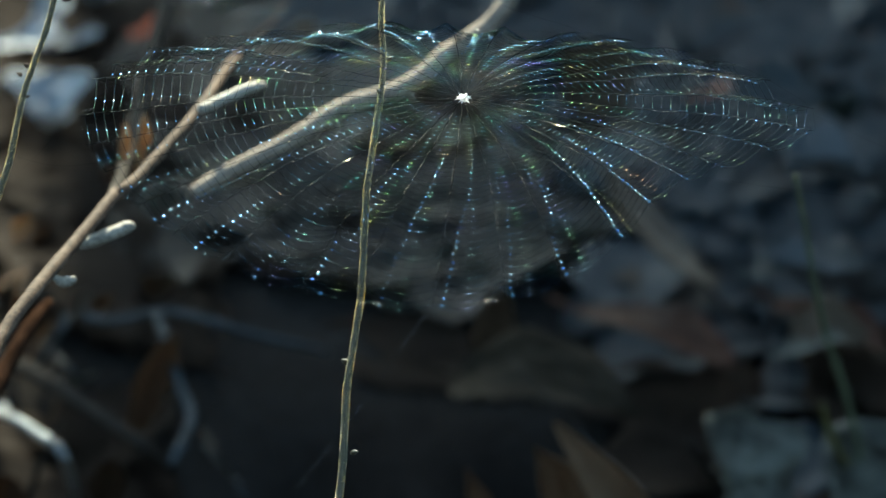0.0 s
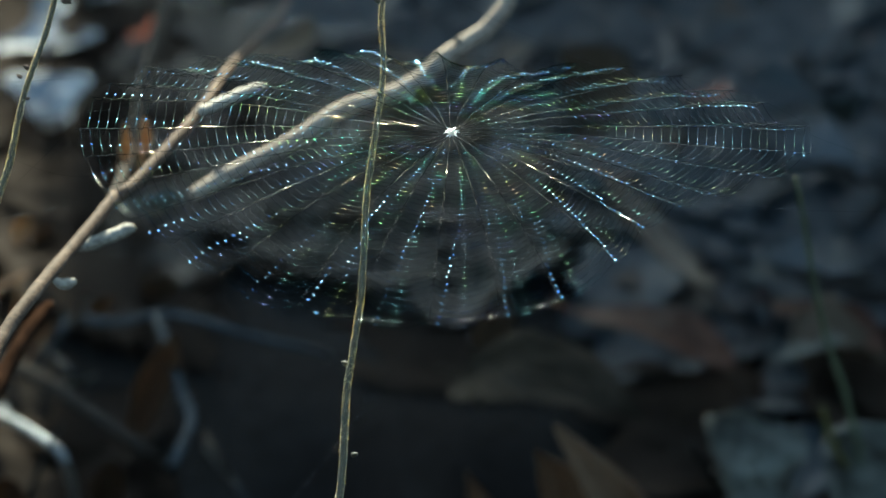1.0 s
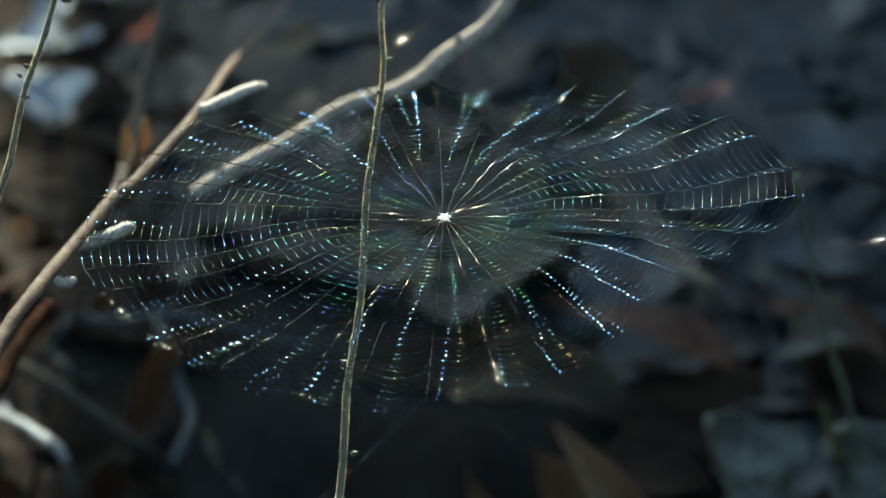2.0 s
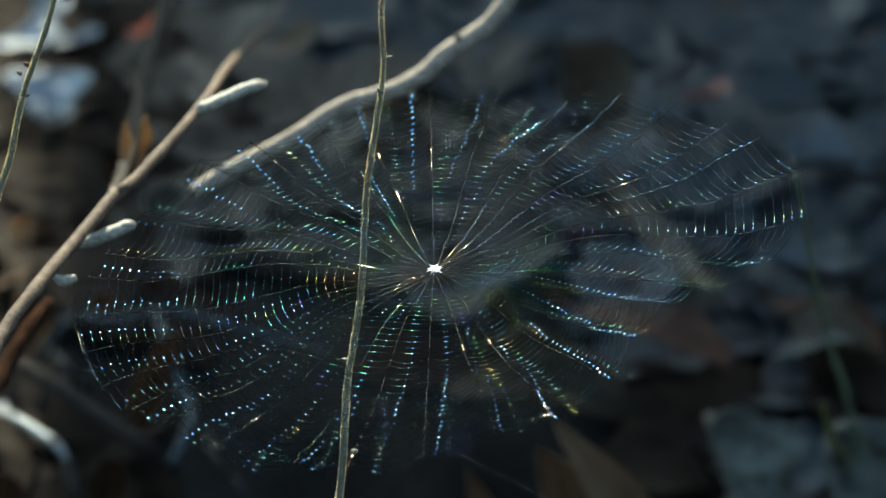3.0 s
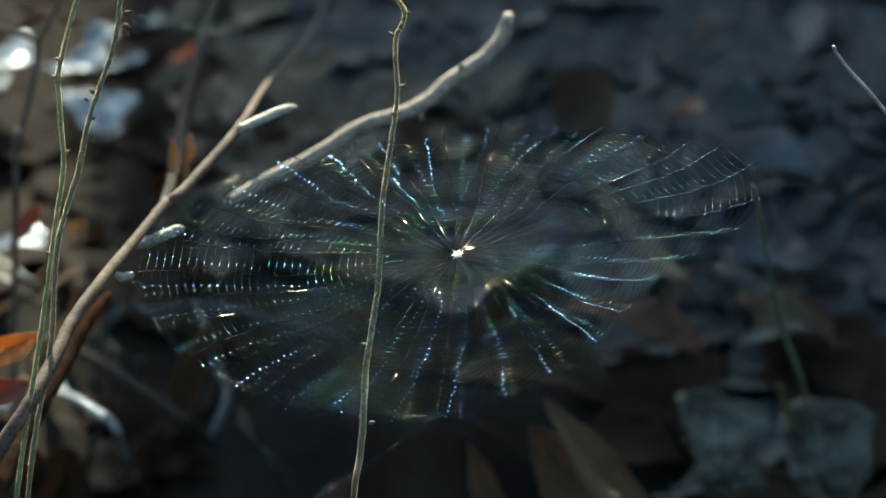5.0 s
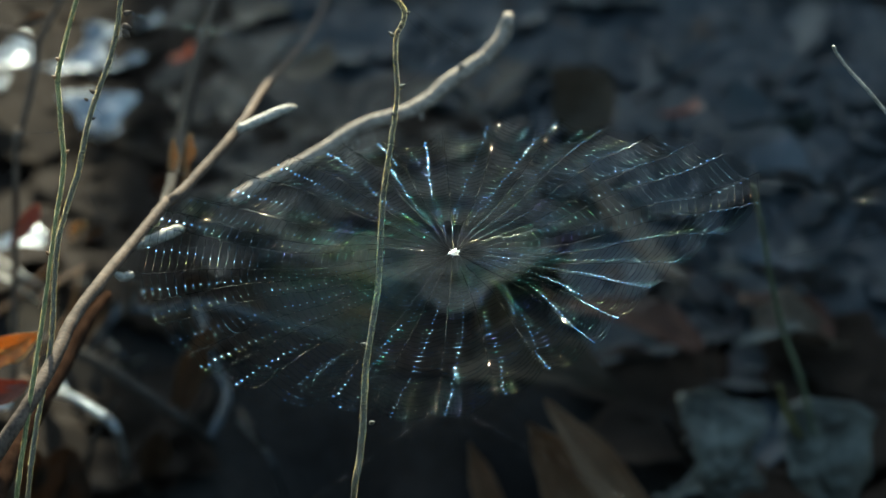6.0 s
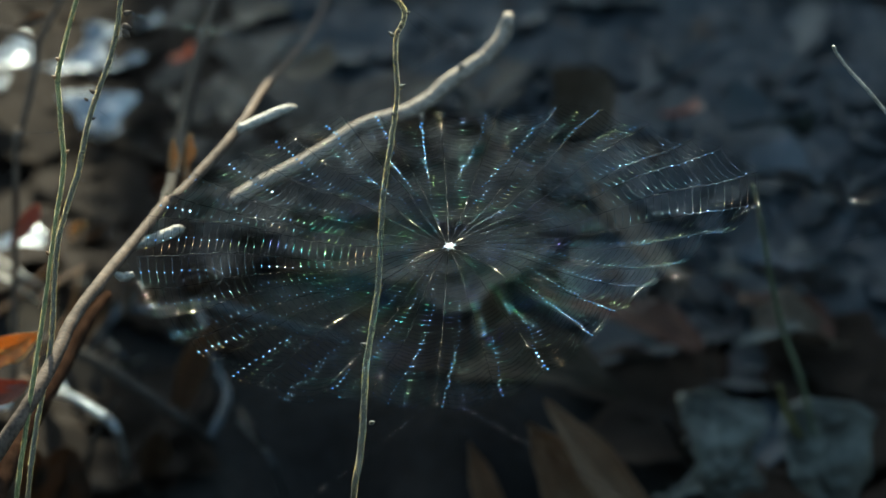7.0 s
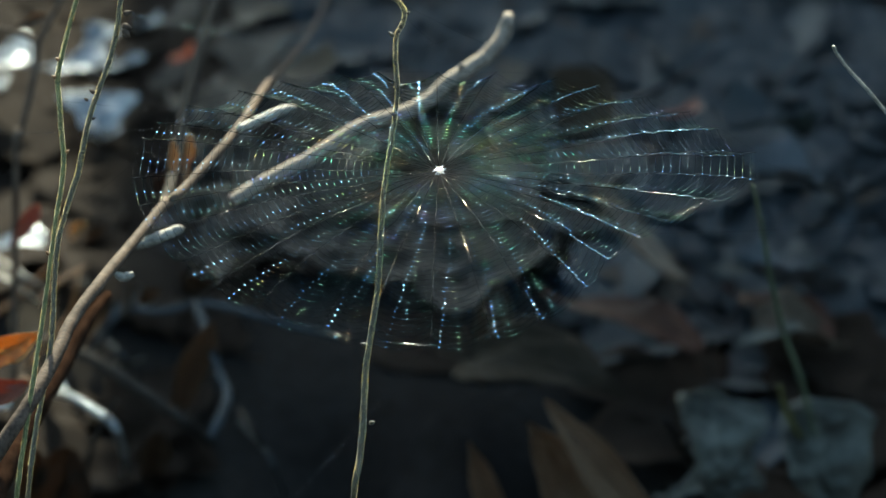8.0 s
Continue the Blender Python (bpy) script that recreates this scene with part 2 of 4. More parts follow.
def fuzz(parent, points, radii, reach, count, material, seed=0):
    """Short fine hairs standing out all round a twig, which catch the light from behind."""
    rnd = random.Random(seed)
    line = spline(points, 7)
    verts, faces = [], []
    for _ in range(count):
        s = rnd.random() * (len(line) - 1)
        k = min(int(s), len(line) - 2)
        q = line[k].lerp(line[k + 1], s - k)
        ax = (line[k + 1] - line[k]).normalized()
        out = ax.orthogonal().normalized()
        out = Matrix.Rotation(rnd.random() * math.tau, 3, ax) @ out
        w = s / (len(line) - 1) * (len(radii) - 1)
        j = min(int(w), len(radii) - 2)
        rad = radii[j] + (radii[j + 1] - radii[j]) * (w - j)
        base = q + out * rad * 0.85
        tip = q + out * (rad + reach * rnd.uniform(0.4, 1.2)) + ax * reach * rnd.uniform(-0.6, 0.9)
        b1, b2 = ax * reach * 0.1, out.cross(ax) * reach * 0.1
        n = len(verts)
        verts += [base + b1, base - b1 * 0.5 + b2, base - b1 * 0.5 - b2, tip]
        faces += [(n, n + 1, n + 3), (n + 1, n + 2, n + 3), (n + 2, n, n + 3)]
    return tagged(linked("fuzz", verts, faces, material, parent, smooth=False), "fine pale hairs along the twig", kind="stuff")


def bud(parent, at, way, size, material):
    """A small pointed bud on a twig."""
    at, way = Vector(at), Vector(way).normalized()
    line = [at + way * size * s for s in (0, 0.3, 0.7, 1.1, 1.5)]
    v, f = tube(line, [size * 0.35, size * 0.5, size * 0.45, size * 0.25, size * 0.03], 8)
    return linked("bud", v, f, material, parent)


def empty(name, at, label, category, group="", kind=""):
    e = new(name)
    e.location = at
    e.empty_display_size = 0.01
    return tagged(e, label, category, group, kind)


def plant(name, at, label, category, group=""):
    """A stand-alone plant: an empty at its foot, and a function that adds branches to it in world coordinates."""
    root = empty(name, at, label, category, group)
    off = Vector(at)

    def add(part_name, points, radii, material, tag="", hairs=0, **more):
        local = [Vector(q) - off for q in points]
        if hairs:
            fuzz(root, local, radii, 0.00045, hairs * 4, HAIR, hairs)
        return stick(part_name, local, radii, material, root, tag, **more)
    add.root, add.off = root, off
    return add


# ---- ground ----
def smooth(a, b, v):
    q = min(1, max(0, (v - a) / (b - a)))
    return q * q * (3 - 2 * q)


def height(x, y):
    """The forest floor: level and bumpy round the web. A steep rise behind it that ends on one side, and a lower one
    behind the camera, are unseen and added to block light.
    """
    near = math.exp(-((x / 1.2) ** 2 + ((y - 0.7) / 1.2) ** 2))
    shade_banks = 2.6 * smooth(2.4, 4.1, y + 0.25 * noise.noise((x * 0.9, 0, 5))) * smooth(-0.188, -0.118, x) * smooth(5.4, 4.3, y) + 1.3 * smooth(-1.8, -4.0, y)
    hollow = 0.09 * math.exp(-((x - 0.062) / 0.05) ** 2 - ((y - 0.585) / 0.045) ** 2) + 0.06 * math.exp(-((x + 0.07) / 0.04) ** 2 - ((y - 0.575) / 0.05) ** 2)
    far = smooth(5, 12, math.hypot(x, y))
    return near * (0.012 * noise.noise((x * 9, y * 9, 0)) + 0.006 * noise.noise((x * 30, y * 30, 3))) - 0.012 + far * 0.3 * noise.noise((x * 0.3, y * 0.3, 9)) + shade_banks - hollow


def build_ground():
    xs = [s * 40 * (abs(s) ** 3) for s in np.linspace(-1, 1, 241)]
    ys = [0.3 + s * 40 * (abs(s) ** 3) for s in np.linspace(-1, 1, 241)]
    verts = [(x, y, height(x, y)) for y in ys for x in xs]
    n = len(xs)
    faces = [(j * n + i, j * n + i + 1, (j + 1) * n + i + 1, (j + 1) * n + i) for j in range(n - 1) for i in range(n - 1)]
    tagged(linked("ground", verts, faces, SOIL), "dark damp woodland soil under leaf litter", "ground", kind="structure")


build_ground()


# ---- leaves ----
def leaf_mesh(name, length, width, lobes, curl, cup, seed, material, depth=0.55, crumple=0.0, sharp=0.0, nu=40, nv=8):
    """A dead leaf along +x with its back at the origin: a lobed, curled blade of two skins."""
    rnd = random.Random(seed)
    thick = 0.00025
    ph = rnd.random() * 6
    rows_ = []
    for i in range(nu + 1):
        s = i / nu
        env = math.sin(math.pi * min(1, s * 0.93 + 0.045)) ** 0.7 * (0.75 + 0.5 * s) * (1 - sharp * s ** 1.5)
        halves = []
        for sgn in (-1, 1):
            lob = 0.5 + 0.5 * math.cos(math.tau * (lobes * s + 0.08 * sgn + 0.03 * math.sin(ph + 9 * s)))
            w = width / 2 * env * (1 - depth * (1 - lob) ** 1.2 * min(1, 4 * (1 - s) + 0.2))
            halves.append(w if 0 < i < nu else 0.0006)
        row = []
        bend = curl * (s - 0.4)
        cx = length * (math.sin(bend) / curl + math.sin(0.4 * curl) / curl if abs(curl) > 1e-3 else s)
        cz = length * ((1 - math.cos(bend)) / curl if abs(curl) > 1e-3 else 0)
        for j in range(-nv, nv + 1):
            q = j / nv
            w = halves[0] if q < 0 else halves[1]
            y = w * q
            a = abs(y) / (width / 2)
            fold = cup * width * a * a + 0.08 * width * a
            ripple = 0.035 * width * noise.noise((s * 5 + seed, q * 2.5, seed * 1.7)) + 0.012 * width * math.sin(s * 38) * a
            ripple += crumple * width * (noise.noise((s * 4 + 3 * seed, q * 3, 1.3)) + 0.5 * noise.noise((s * 11 + seed, q * 8, 4.1)))
            row.append(Vector((cx - math.sin(bend) * fold, y * (1 - 0.25 * cup * a), cz + math.cos(bend) * fold + ripple)))
        rows_.append(row)
    m = 2 * nv + 1
    verts = [q for row in rows_ for q in row]
    off = len(verts)
    verts = verts + [q - Vector((0, 0, thick)) for q in verts]
    faces = []
    for i in range(nu):
        for j in range(m - 1):
            a = i * m + j
            faces.append((a, a + 1, a + m + 1, a + m))
            faces.append((off + a, off + a + m, off + a + m + 1, off + a + 1))
        for j in (0, m - 1):
            a, b = i * m + j, (i + 1) * m + j
            faces.append((a, b, off + b, off + a) if j == 0 else (b, a, off + a, off + b))
    me = bpy.data.meshes.new(name)
    me.from_pydata([tuple(v) for v in verts], [], faces)
    me.polygons.foreach_set("use_smooth", [True] * len(me.polygons))
    me.materials.append(material)
    mid = [rows_[i][nv] - Vector((0, 0, 0.0001)) for i in range(nu + 1)]
    stalk = [mid[0] + Vector((-length * 0.16, 0, length * 0.03)), mid[0] + Vector((-length * 0.07, 0.001, 0))]
    v, f = tube(stalk + mid[::2], [0.0011, 0.0009, 0.0007, 0.0004, 0.0002], 6)
    rib = bpy.data.meshes.new("midrib")
    rib.from_pydata([tuple(q) for q in v], [], f)
    rib.polygons.foreach_set("use_smooth", [True] * len(rib.polygons))
    rib.materials.append(material)
    return me, rib


def leaf_object(meshes, m, label, category="leaf", group="leaf litter"):
    me, rib = meshes
    ob = new("dead_leaf", me)
    ob.matrix_world = m
    ob.matrix_basis = m
    r = new("midrib", rib)
    r.parent = ob
    return tagged(ob, label, category, group)


def leaf_between(base, tip, width, label, material, lobes=4, curl=0.8, cup=0.15, roll=0.0, seed=1, depth=0.5, face=None, crumple=0.0, sharp=0.0):
    """A leaf whose blade runs from base to tip, turned about that line by roll degrees from face up (or from facing some way)."""
    base, tip = Vector(base), Vector(tip)
    ax = tip - base
    length = ax.length
    x = ax.normalized()
    y = Vector(face or (0, 0, 1)).cross(x).normalized()
    z = x.cross(y)
    rot = Matrix((x, y, z)).transposed().to_4x4()
    meshes = leaf_mesh("dead_leaf", length, width, lobes, curl, cup, seed, material, depth, crumple, sharp)
    # bring the curled blade's two ends onto base and tip
    first, last = Vector(meshes[0].vertices[8].co), Vector(meshes[0].vertices[40 * 17 + 8].co)
    chord = last - first
    tilt = math.atan2(chord.z, chord.x)
    size = length / chord.length
    m = Matrix.Translation(base) @ rot @ pose(0, 0, 0, roll) @ Matrix.Rotation(tilt, 4, "Y") @ Matrix.Scale(size, 4) @ Matrix.Translation(-first)
    loc, q, s = m.decompose()
    meshes[0].transform(Matrix.Scale(size, 4))
    meshes[1].transform(Matrix.Scale(size, 4))
    return leaf_object(meshes, Matrix.LocRotScale(loc, q, None), label)


def build_leaves():
    leaf_between((0.0085, 0.6197, 0.03), (0.0845, 0.5572, 0.045), 0.08, "large dull brown leaf arched over a hollow", LEAF_DUN, 1, -0.9, 0.1, 0, 3, 0.35, (0.15, -0.55, 0.8), 0.05, 0.97)
    leaf_between((0.0735, 0.4994, 0), (0.0378, 0.4497, 0.09), 0.052, "brown pointed oak leaf tilted up on its edge", LEAF_OAK, 1.3, 0.35, 0.12, 6, 4, 0.15, (0.2, -0.85, 0.5), 0.05, 0.9)
    leaf_between((0.0982, 0.4675, 0.02), (0.0446, 0.454, 0.1), 0.03, "brown oak leaf with a pale curled rim", LEAF_OAK, 1.6, -0.5, 0.3, -15, 22, 0.25, (0.1, -0.75, 0.6), 0.06, 0.6)
    leaf_between((0.0249, 0.5049, 0), (0.0096, 0.4859, 0.06), 0.024, "small pointed brown oak leaf standing up", LEAF_OAK, 1.3, 0.3, 0.2, 10, 5, 0.2, (0.1, -0.85, 0.5), 0.04, 0.9)
    # two upright dark leaves, added to cover sunlit ground with painted shade
    leaf_between((-0.2109, 0.5157, 0), (-0.1975, 0.4919, 0.06), 0.04, "leaf coloured dark for shade, standing in the litter", LEAF_SHADED, 1.5, 0.3, 0.15, 0, 23, 0.25, (0.1, -0.9, 0.3), 0.06, 0.4)
    leaf_between((-0.1825, 0.5157, 0), (-0.1785, 0.4987, 0.05), 0.036, "leaf coloured dark for shade, standing in the litter", LEAF_SHADED, 1.5, -0.3, 0.15, 0, 24, 0.25, (-0.1, -0.9, 0.3), 0.06, 0.3)
    leaf_between((0.0707, 0.7689, 0.05), (0.1172, 0.6601, 0.05), 0.034, "pale curled dry leaf with a sharp tip", LEAF_TAN, 1, 0.6, 0.4, -20, 6, 0.15, None, 0.0, 0.8)
    leaf_between((0.1331, 0.5119, 0.01), (0.1113, 0.5333, 0.06), 0.052, "silvery grey weathered leaf, crumpled", LEAF_SILVER, 1.8, -0.9, 0.2, 14, 7, 0.25, (0.2, -0.6, 0.8), 0.2)
    leaf_between((0.1049, 0.5217, 0.01), (0.1493, 0.5162, 0.02), 0.04, "silvery grey weathered leaf, lying flat", LEAF_SILVER, 1.8, -0.4, 0.1, 0, 25, 0.2, None, 0.12)
    leaf_between((0.1893, 0.5239, 0), (0.1603, 0.5373, 0.05), 0.052, "silvery grey weathered leaf, crumpled", LEAF_SILVER, 1.6, -0.8, 0.2, 0, 8, 0.25, (0.1, -0.5, 0.9), 0.2)
    leaf_between((0.1112, 0.8796, 0.03), (0.1281, 0.8655, 0.04), 0.016, "small dim red-brown dry leaf", LEAF_EMBER, 1.5, 0.4, 0.2, 0, 9, 0.2)
    leaf_between((-0.1405, 0.9429, 0.03), (-0.131, 0.9197, 0.045), 0.014, "small glowing red-brown dry leaf", LEAF_RED, 1.5, 0.4, 0.2, 0, 10, 0.2, (0.1, -0.7, 0.7))
    leaf_between((-0.1169, 0.3525, 0.265), (-0.1135, 0.3631, 0.2849), 0.009, "narrow amber dry leaf hanging among the twigs", LEAF_AMBER, 1.6, 0.6, 0.3, 25, 11, 0.4, (0.3, -0.9, 0.4), 0.12, 0.3)
    leaf_between((-0.202, 0.1735, 0.2691), (-0.1728, 0.1633, 0.2925), 0.018, "bright orange dry leaf lit through by the sun", LEAF_GOLD, 1.5, 0.7, 0.3, 25, 12, 0.3, (0.3, -0.6, 0.7), 0.08, 0.5)
    leaf_between((-0.2056, 0.2011, 0.2358), (-0.18, 0.2061, 0.2453), 0.016, "dull red-brown dry leaf under the orange one", LEAF_EMBER, 1.5, 0.5, 0.3, -10, 13, 0.3, (0.2, -0.7, 0.6), 0.08, 0.4)
    leaf_between((-0.1315, 0.6193, 0), (-0.1121, 0.5845, 0.07), 0.022, "dull brown leaf standing on edge in the litter", LEAF_TAN, 1.5, 0.3, 0.2, 5, 14, 0.2, (0.1, -0.9, 0.3), 0.02, 0.4)
    leaf_between((-0.142, 0.5571, 0), (-0.1359, 0.5146, 0.05), 0.024, "dull brown leaf standing on edge in the litter", LEAF_UMBER, 1.5, 0.3, 0.2, -5, 15, 0.2, (0.1, -0.9, 0.3), 0.02, 0.6)
    leaf_between((0.017, 0.6634, 0), (0.0238, 0.6425, 0.06), 0.02, "dull brown leaf standing on edge in the litter", LEAF_UMBER, 1.5, 0.3, 0.2, -5, 16, 0.2, (0.2, -0.9, 0.3))
    leaf_between((-0.1221, 0.3334, 0.2716), (-0.1208, 0.3441, 0.2918), 0.0075, "narrow amber dry leaf hanging among the twigs", LEAF_AMBER, 1.6, 0.6, 0.3, 25, 17, 0.4, (0.3, -0.9, 0.4), 0.12, 0.3)
    leaf_between((0.0572, 0.7139, 0.0105), (0.1228, 0.6466, 0.0207), 0.0321, "dim rust-brown leaf half sunk in the litter", LEAF_RUST, 1.5, -0.4, 0.1, 0, 18, 0.15, None, 0.03)
    leaf_between((0.143, 0.7122, 0.0153), (0.1854, 0.663, 0.0157), 0.0321, "dim rust-brown leaf half sunk in the litter", LEAF_RUST, 1.5, -0.4, 0.1, 0, 19, 0.15, None, 0.03)
    for k, (base, tip) in enumerate((((0.1316, 0.7104, 0.0302), (0.1493, 0.7129, 0.0302)), ((0.1418, 0.6355, 0.0307), (0.1588, 0.6443, 0.0305)), ((0.1588, 0.6461, 0.0306), (0.1714, 0.652, 0.0305)))):
        leaf_between(base, tip, 0.012, "small flat pale leaf catching the sky", LEAF_SILVER, 1, -0.3, 0.1, 0, 30 + k, 0.1)
    for k, (base, tip, width, mat, label) in enumerate((((-0.1258, 0.7825, 0.0198), (-0.1203, 0.7362, 0.0595), 0.0184, LEAF_SILVER, "small pale dry leaf standing in the litter"), ((-0.1534, 0.7104, 0.0104), (-0.1461, 0.672, 0.0403), 0.0193, LEAF_TAN, "small tan dry leaf standing in the litter"),
                                                       ((-0.1786, 0.7805, 0.01), (-0.1719, 0.7575, 0.0298), 0.0123, LEAF_UMBER, "small dull brown leaf standing in the litter"), ((-0.1455, 0.8314, 0.0097), (-0.1386, 0.795, 0.0396), 0.0179, LEAF_RUST, "small dull rust-brown leaf in the litter"),
                                                       ((-0.161, 0.6447, 0.0108), (-0.1493, 0.6195, 0.0306), 0.0167, LEAF_SILVER, "small pale dry leaf standing in the litter"), ((-0.1252, 0.7247, 0.0104), (-0.1194, 0.6734, 0.0501), 0.0191, LEAF_UMBER, "small dull brown leaf standing in the litter"))):
        leaf_between(base, tip, width, label, mat, 1.5, 0.4, 0.15, 0, 80 + k, 0.2)
    for k, (base, tip, width) in enumerate((((0.1971, 0.7985, 0.0197), (0.1511, 0.777, 0.0496), 0.0533), ((0.1949, 0.7313, 0.0103), (0.1423, 0.7001, 0.0402), 0.0559),
                                            ((0.1882, 0.6722, 0.0106), (0.1504, 0.6549, 0.0306), 0.0408), ((0.1808, 0.8766, 0.0192), (0.1409, 0.8341, 0.0491), 0.0506))):
        leaf_between(base, tip, width, ("slate-grey weathered leaf lying in the litter", "slate-grey weathered leaf lying in the litter", "dark brown leaf lying flat in the litter", "slate-grey weathered leaf lying in the litter")[k], (LEAF_SLATE, LEAF_SLATE, LEAF_UMBER, LEAF_GREY)[k], 2, (-0.7, 0.5, -0.5)[k % 3], 0.2, (0, 12, -8)[k % 3], 60 + k, 0.25, None, 0.1)
    # weathered leaves in full sun past the added rise's shade, coloured pale for glare
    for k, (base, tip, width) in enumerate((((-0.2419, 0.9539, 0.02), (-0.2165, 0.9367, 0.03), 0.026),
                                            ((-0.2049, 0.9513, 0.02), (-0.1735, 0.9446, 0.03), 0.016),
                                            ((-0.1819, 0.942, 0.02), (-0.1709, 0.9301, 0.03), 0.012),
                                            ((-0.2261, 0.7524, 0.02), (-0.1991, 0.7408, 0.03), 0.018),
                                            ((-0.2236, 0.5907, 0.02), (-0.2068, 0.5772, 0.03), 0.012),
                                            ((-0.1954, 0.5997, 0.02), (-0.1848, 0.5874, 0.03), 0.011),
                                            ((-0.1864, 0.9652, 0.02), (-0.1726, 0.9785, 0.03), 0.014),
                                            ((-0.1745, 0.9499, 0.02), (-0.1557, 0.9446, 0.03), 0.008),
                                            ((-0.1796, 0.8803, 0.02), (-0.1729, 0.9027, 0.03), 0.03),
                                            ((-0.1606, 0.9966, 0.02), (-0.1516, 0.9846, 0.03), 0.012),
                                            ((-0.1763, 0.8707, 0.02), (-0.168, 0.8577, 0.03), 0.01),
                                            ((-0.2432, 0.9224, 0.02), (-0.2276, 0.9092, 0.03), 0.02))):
        leaf_between(base, tip, width * 1.5, "weathered grey leaf coloured pale for sun glare", LEAF_GLARE if k < 6 else LEAF_LIT, 1.5, (-0.5, 0.3, -0.3)[k % 3], 0.12, (0, 8, -6)[k % 3], 40 + k, 0.35, None, 0.06)
    leaf_between((-0.1851, 0.7455, 0.0300), (-0.1804, 0.7242, 0.0500), 0.009, "small amber dry leaf in the litter", LEAF_AMBER, 1.5, 0.5, 0.2, 10, 50, 0.2)
    leaf_between((0.0564, 0.8833, 0.0200), (0.0812, 0.8848, 0.0500), 0.045, "broad dull brown leaf in the litter", LEAF_UMBER, 1.5, 0.4, 0.2, 0, 51, 0.2, (0.2, -0.6, 0.8), 0.04)
    leaf_between((-0.0829, 0.9300, 0.0300), (-0.0589, 0.8931, 0.0500), 0.03, "dull brown leaf in the litter", LEAF_UMBER, 1.2, 0.4, 0.2, 0, 52, 0.2, (0.1, -0.6, 0.8), 0.04)
    # small bits of leaf caught among the stems at the edge of the shade
    leaf_between((-0.1493, 0.4758, 0.1347), (-0.1429, 0.482, 0.1464), 0.011, "small tan leaf caught among the stems", LEAF_TAN, 1.4, 0.4, 0.25, 10, 71, 0.3, (0.2, -0.8, 0.5), 0.06, 0.3)
    leaf_between((-0.1717, 0.4924, 0.166), (-0.1667, 0.4949, 0.1707), 0.006, "small amber leaf caught among the stems", LEAF_AMBER, 1.4, 0.4, 0.25, 10, 72, 0.3, (0.2, -0.8, 0.5), 0.06, 0.3)
    leaf_between((-0.1995, 0.4911, 0.1634), (-0.1889, 0.4989, 0.1781), 0.011, "narrow rust-red leaf caught among the stems", LEAF_EMBER, 1.4, 0.4, 0.25, 10, 73, 0.3, (0.2, -0.8, 0.5), 0.06, 0.3)
    leaf_between((-0.1976, 0.5378, 0.2514), (-0.1852, 0.5401, 0.2556), 0.007, "small tan leaf caught among the stems", LEAF_TAN, 1.4, 0.4, 0.25, 10, 74, 0.3, (0.2, -0.8, 0.5), 0.06, 0.3)


build_leaves()


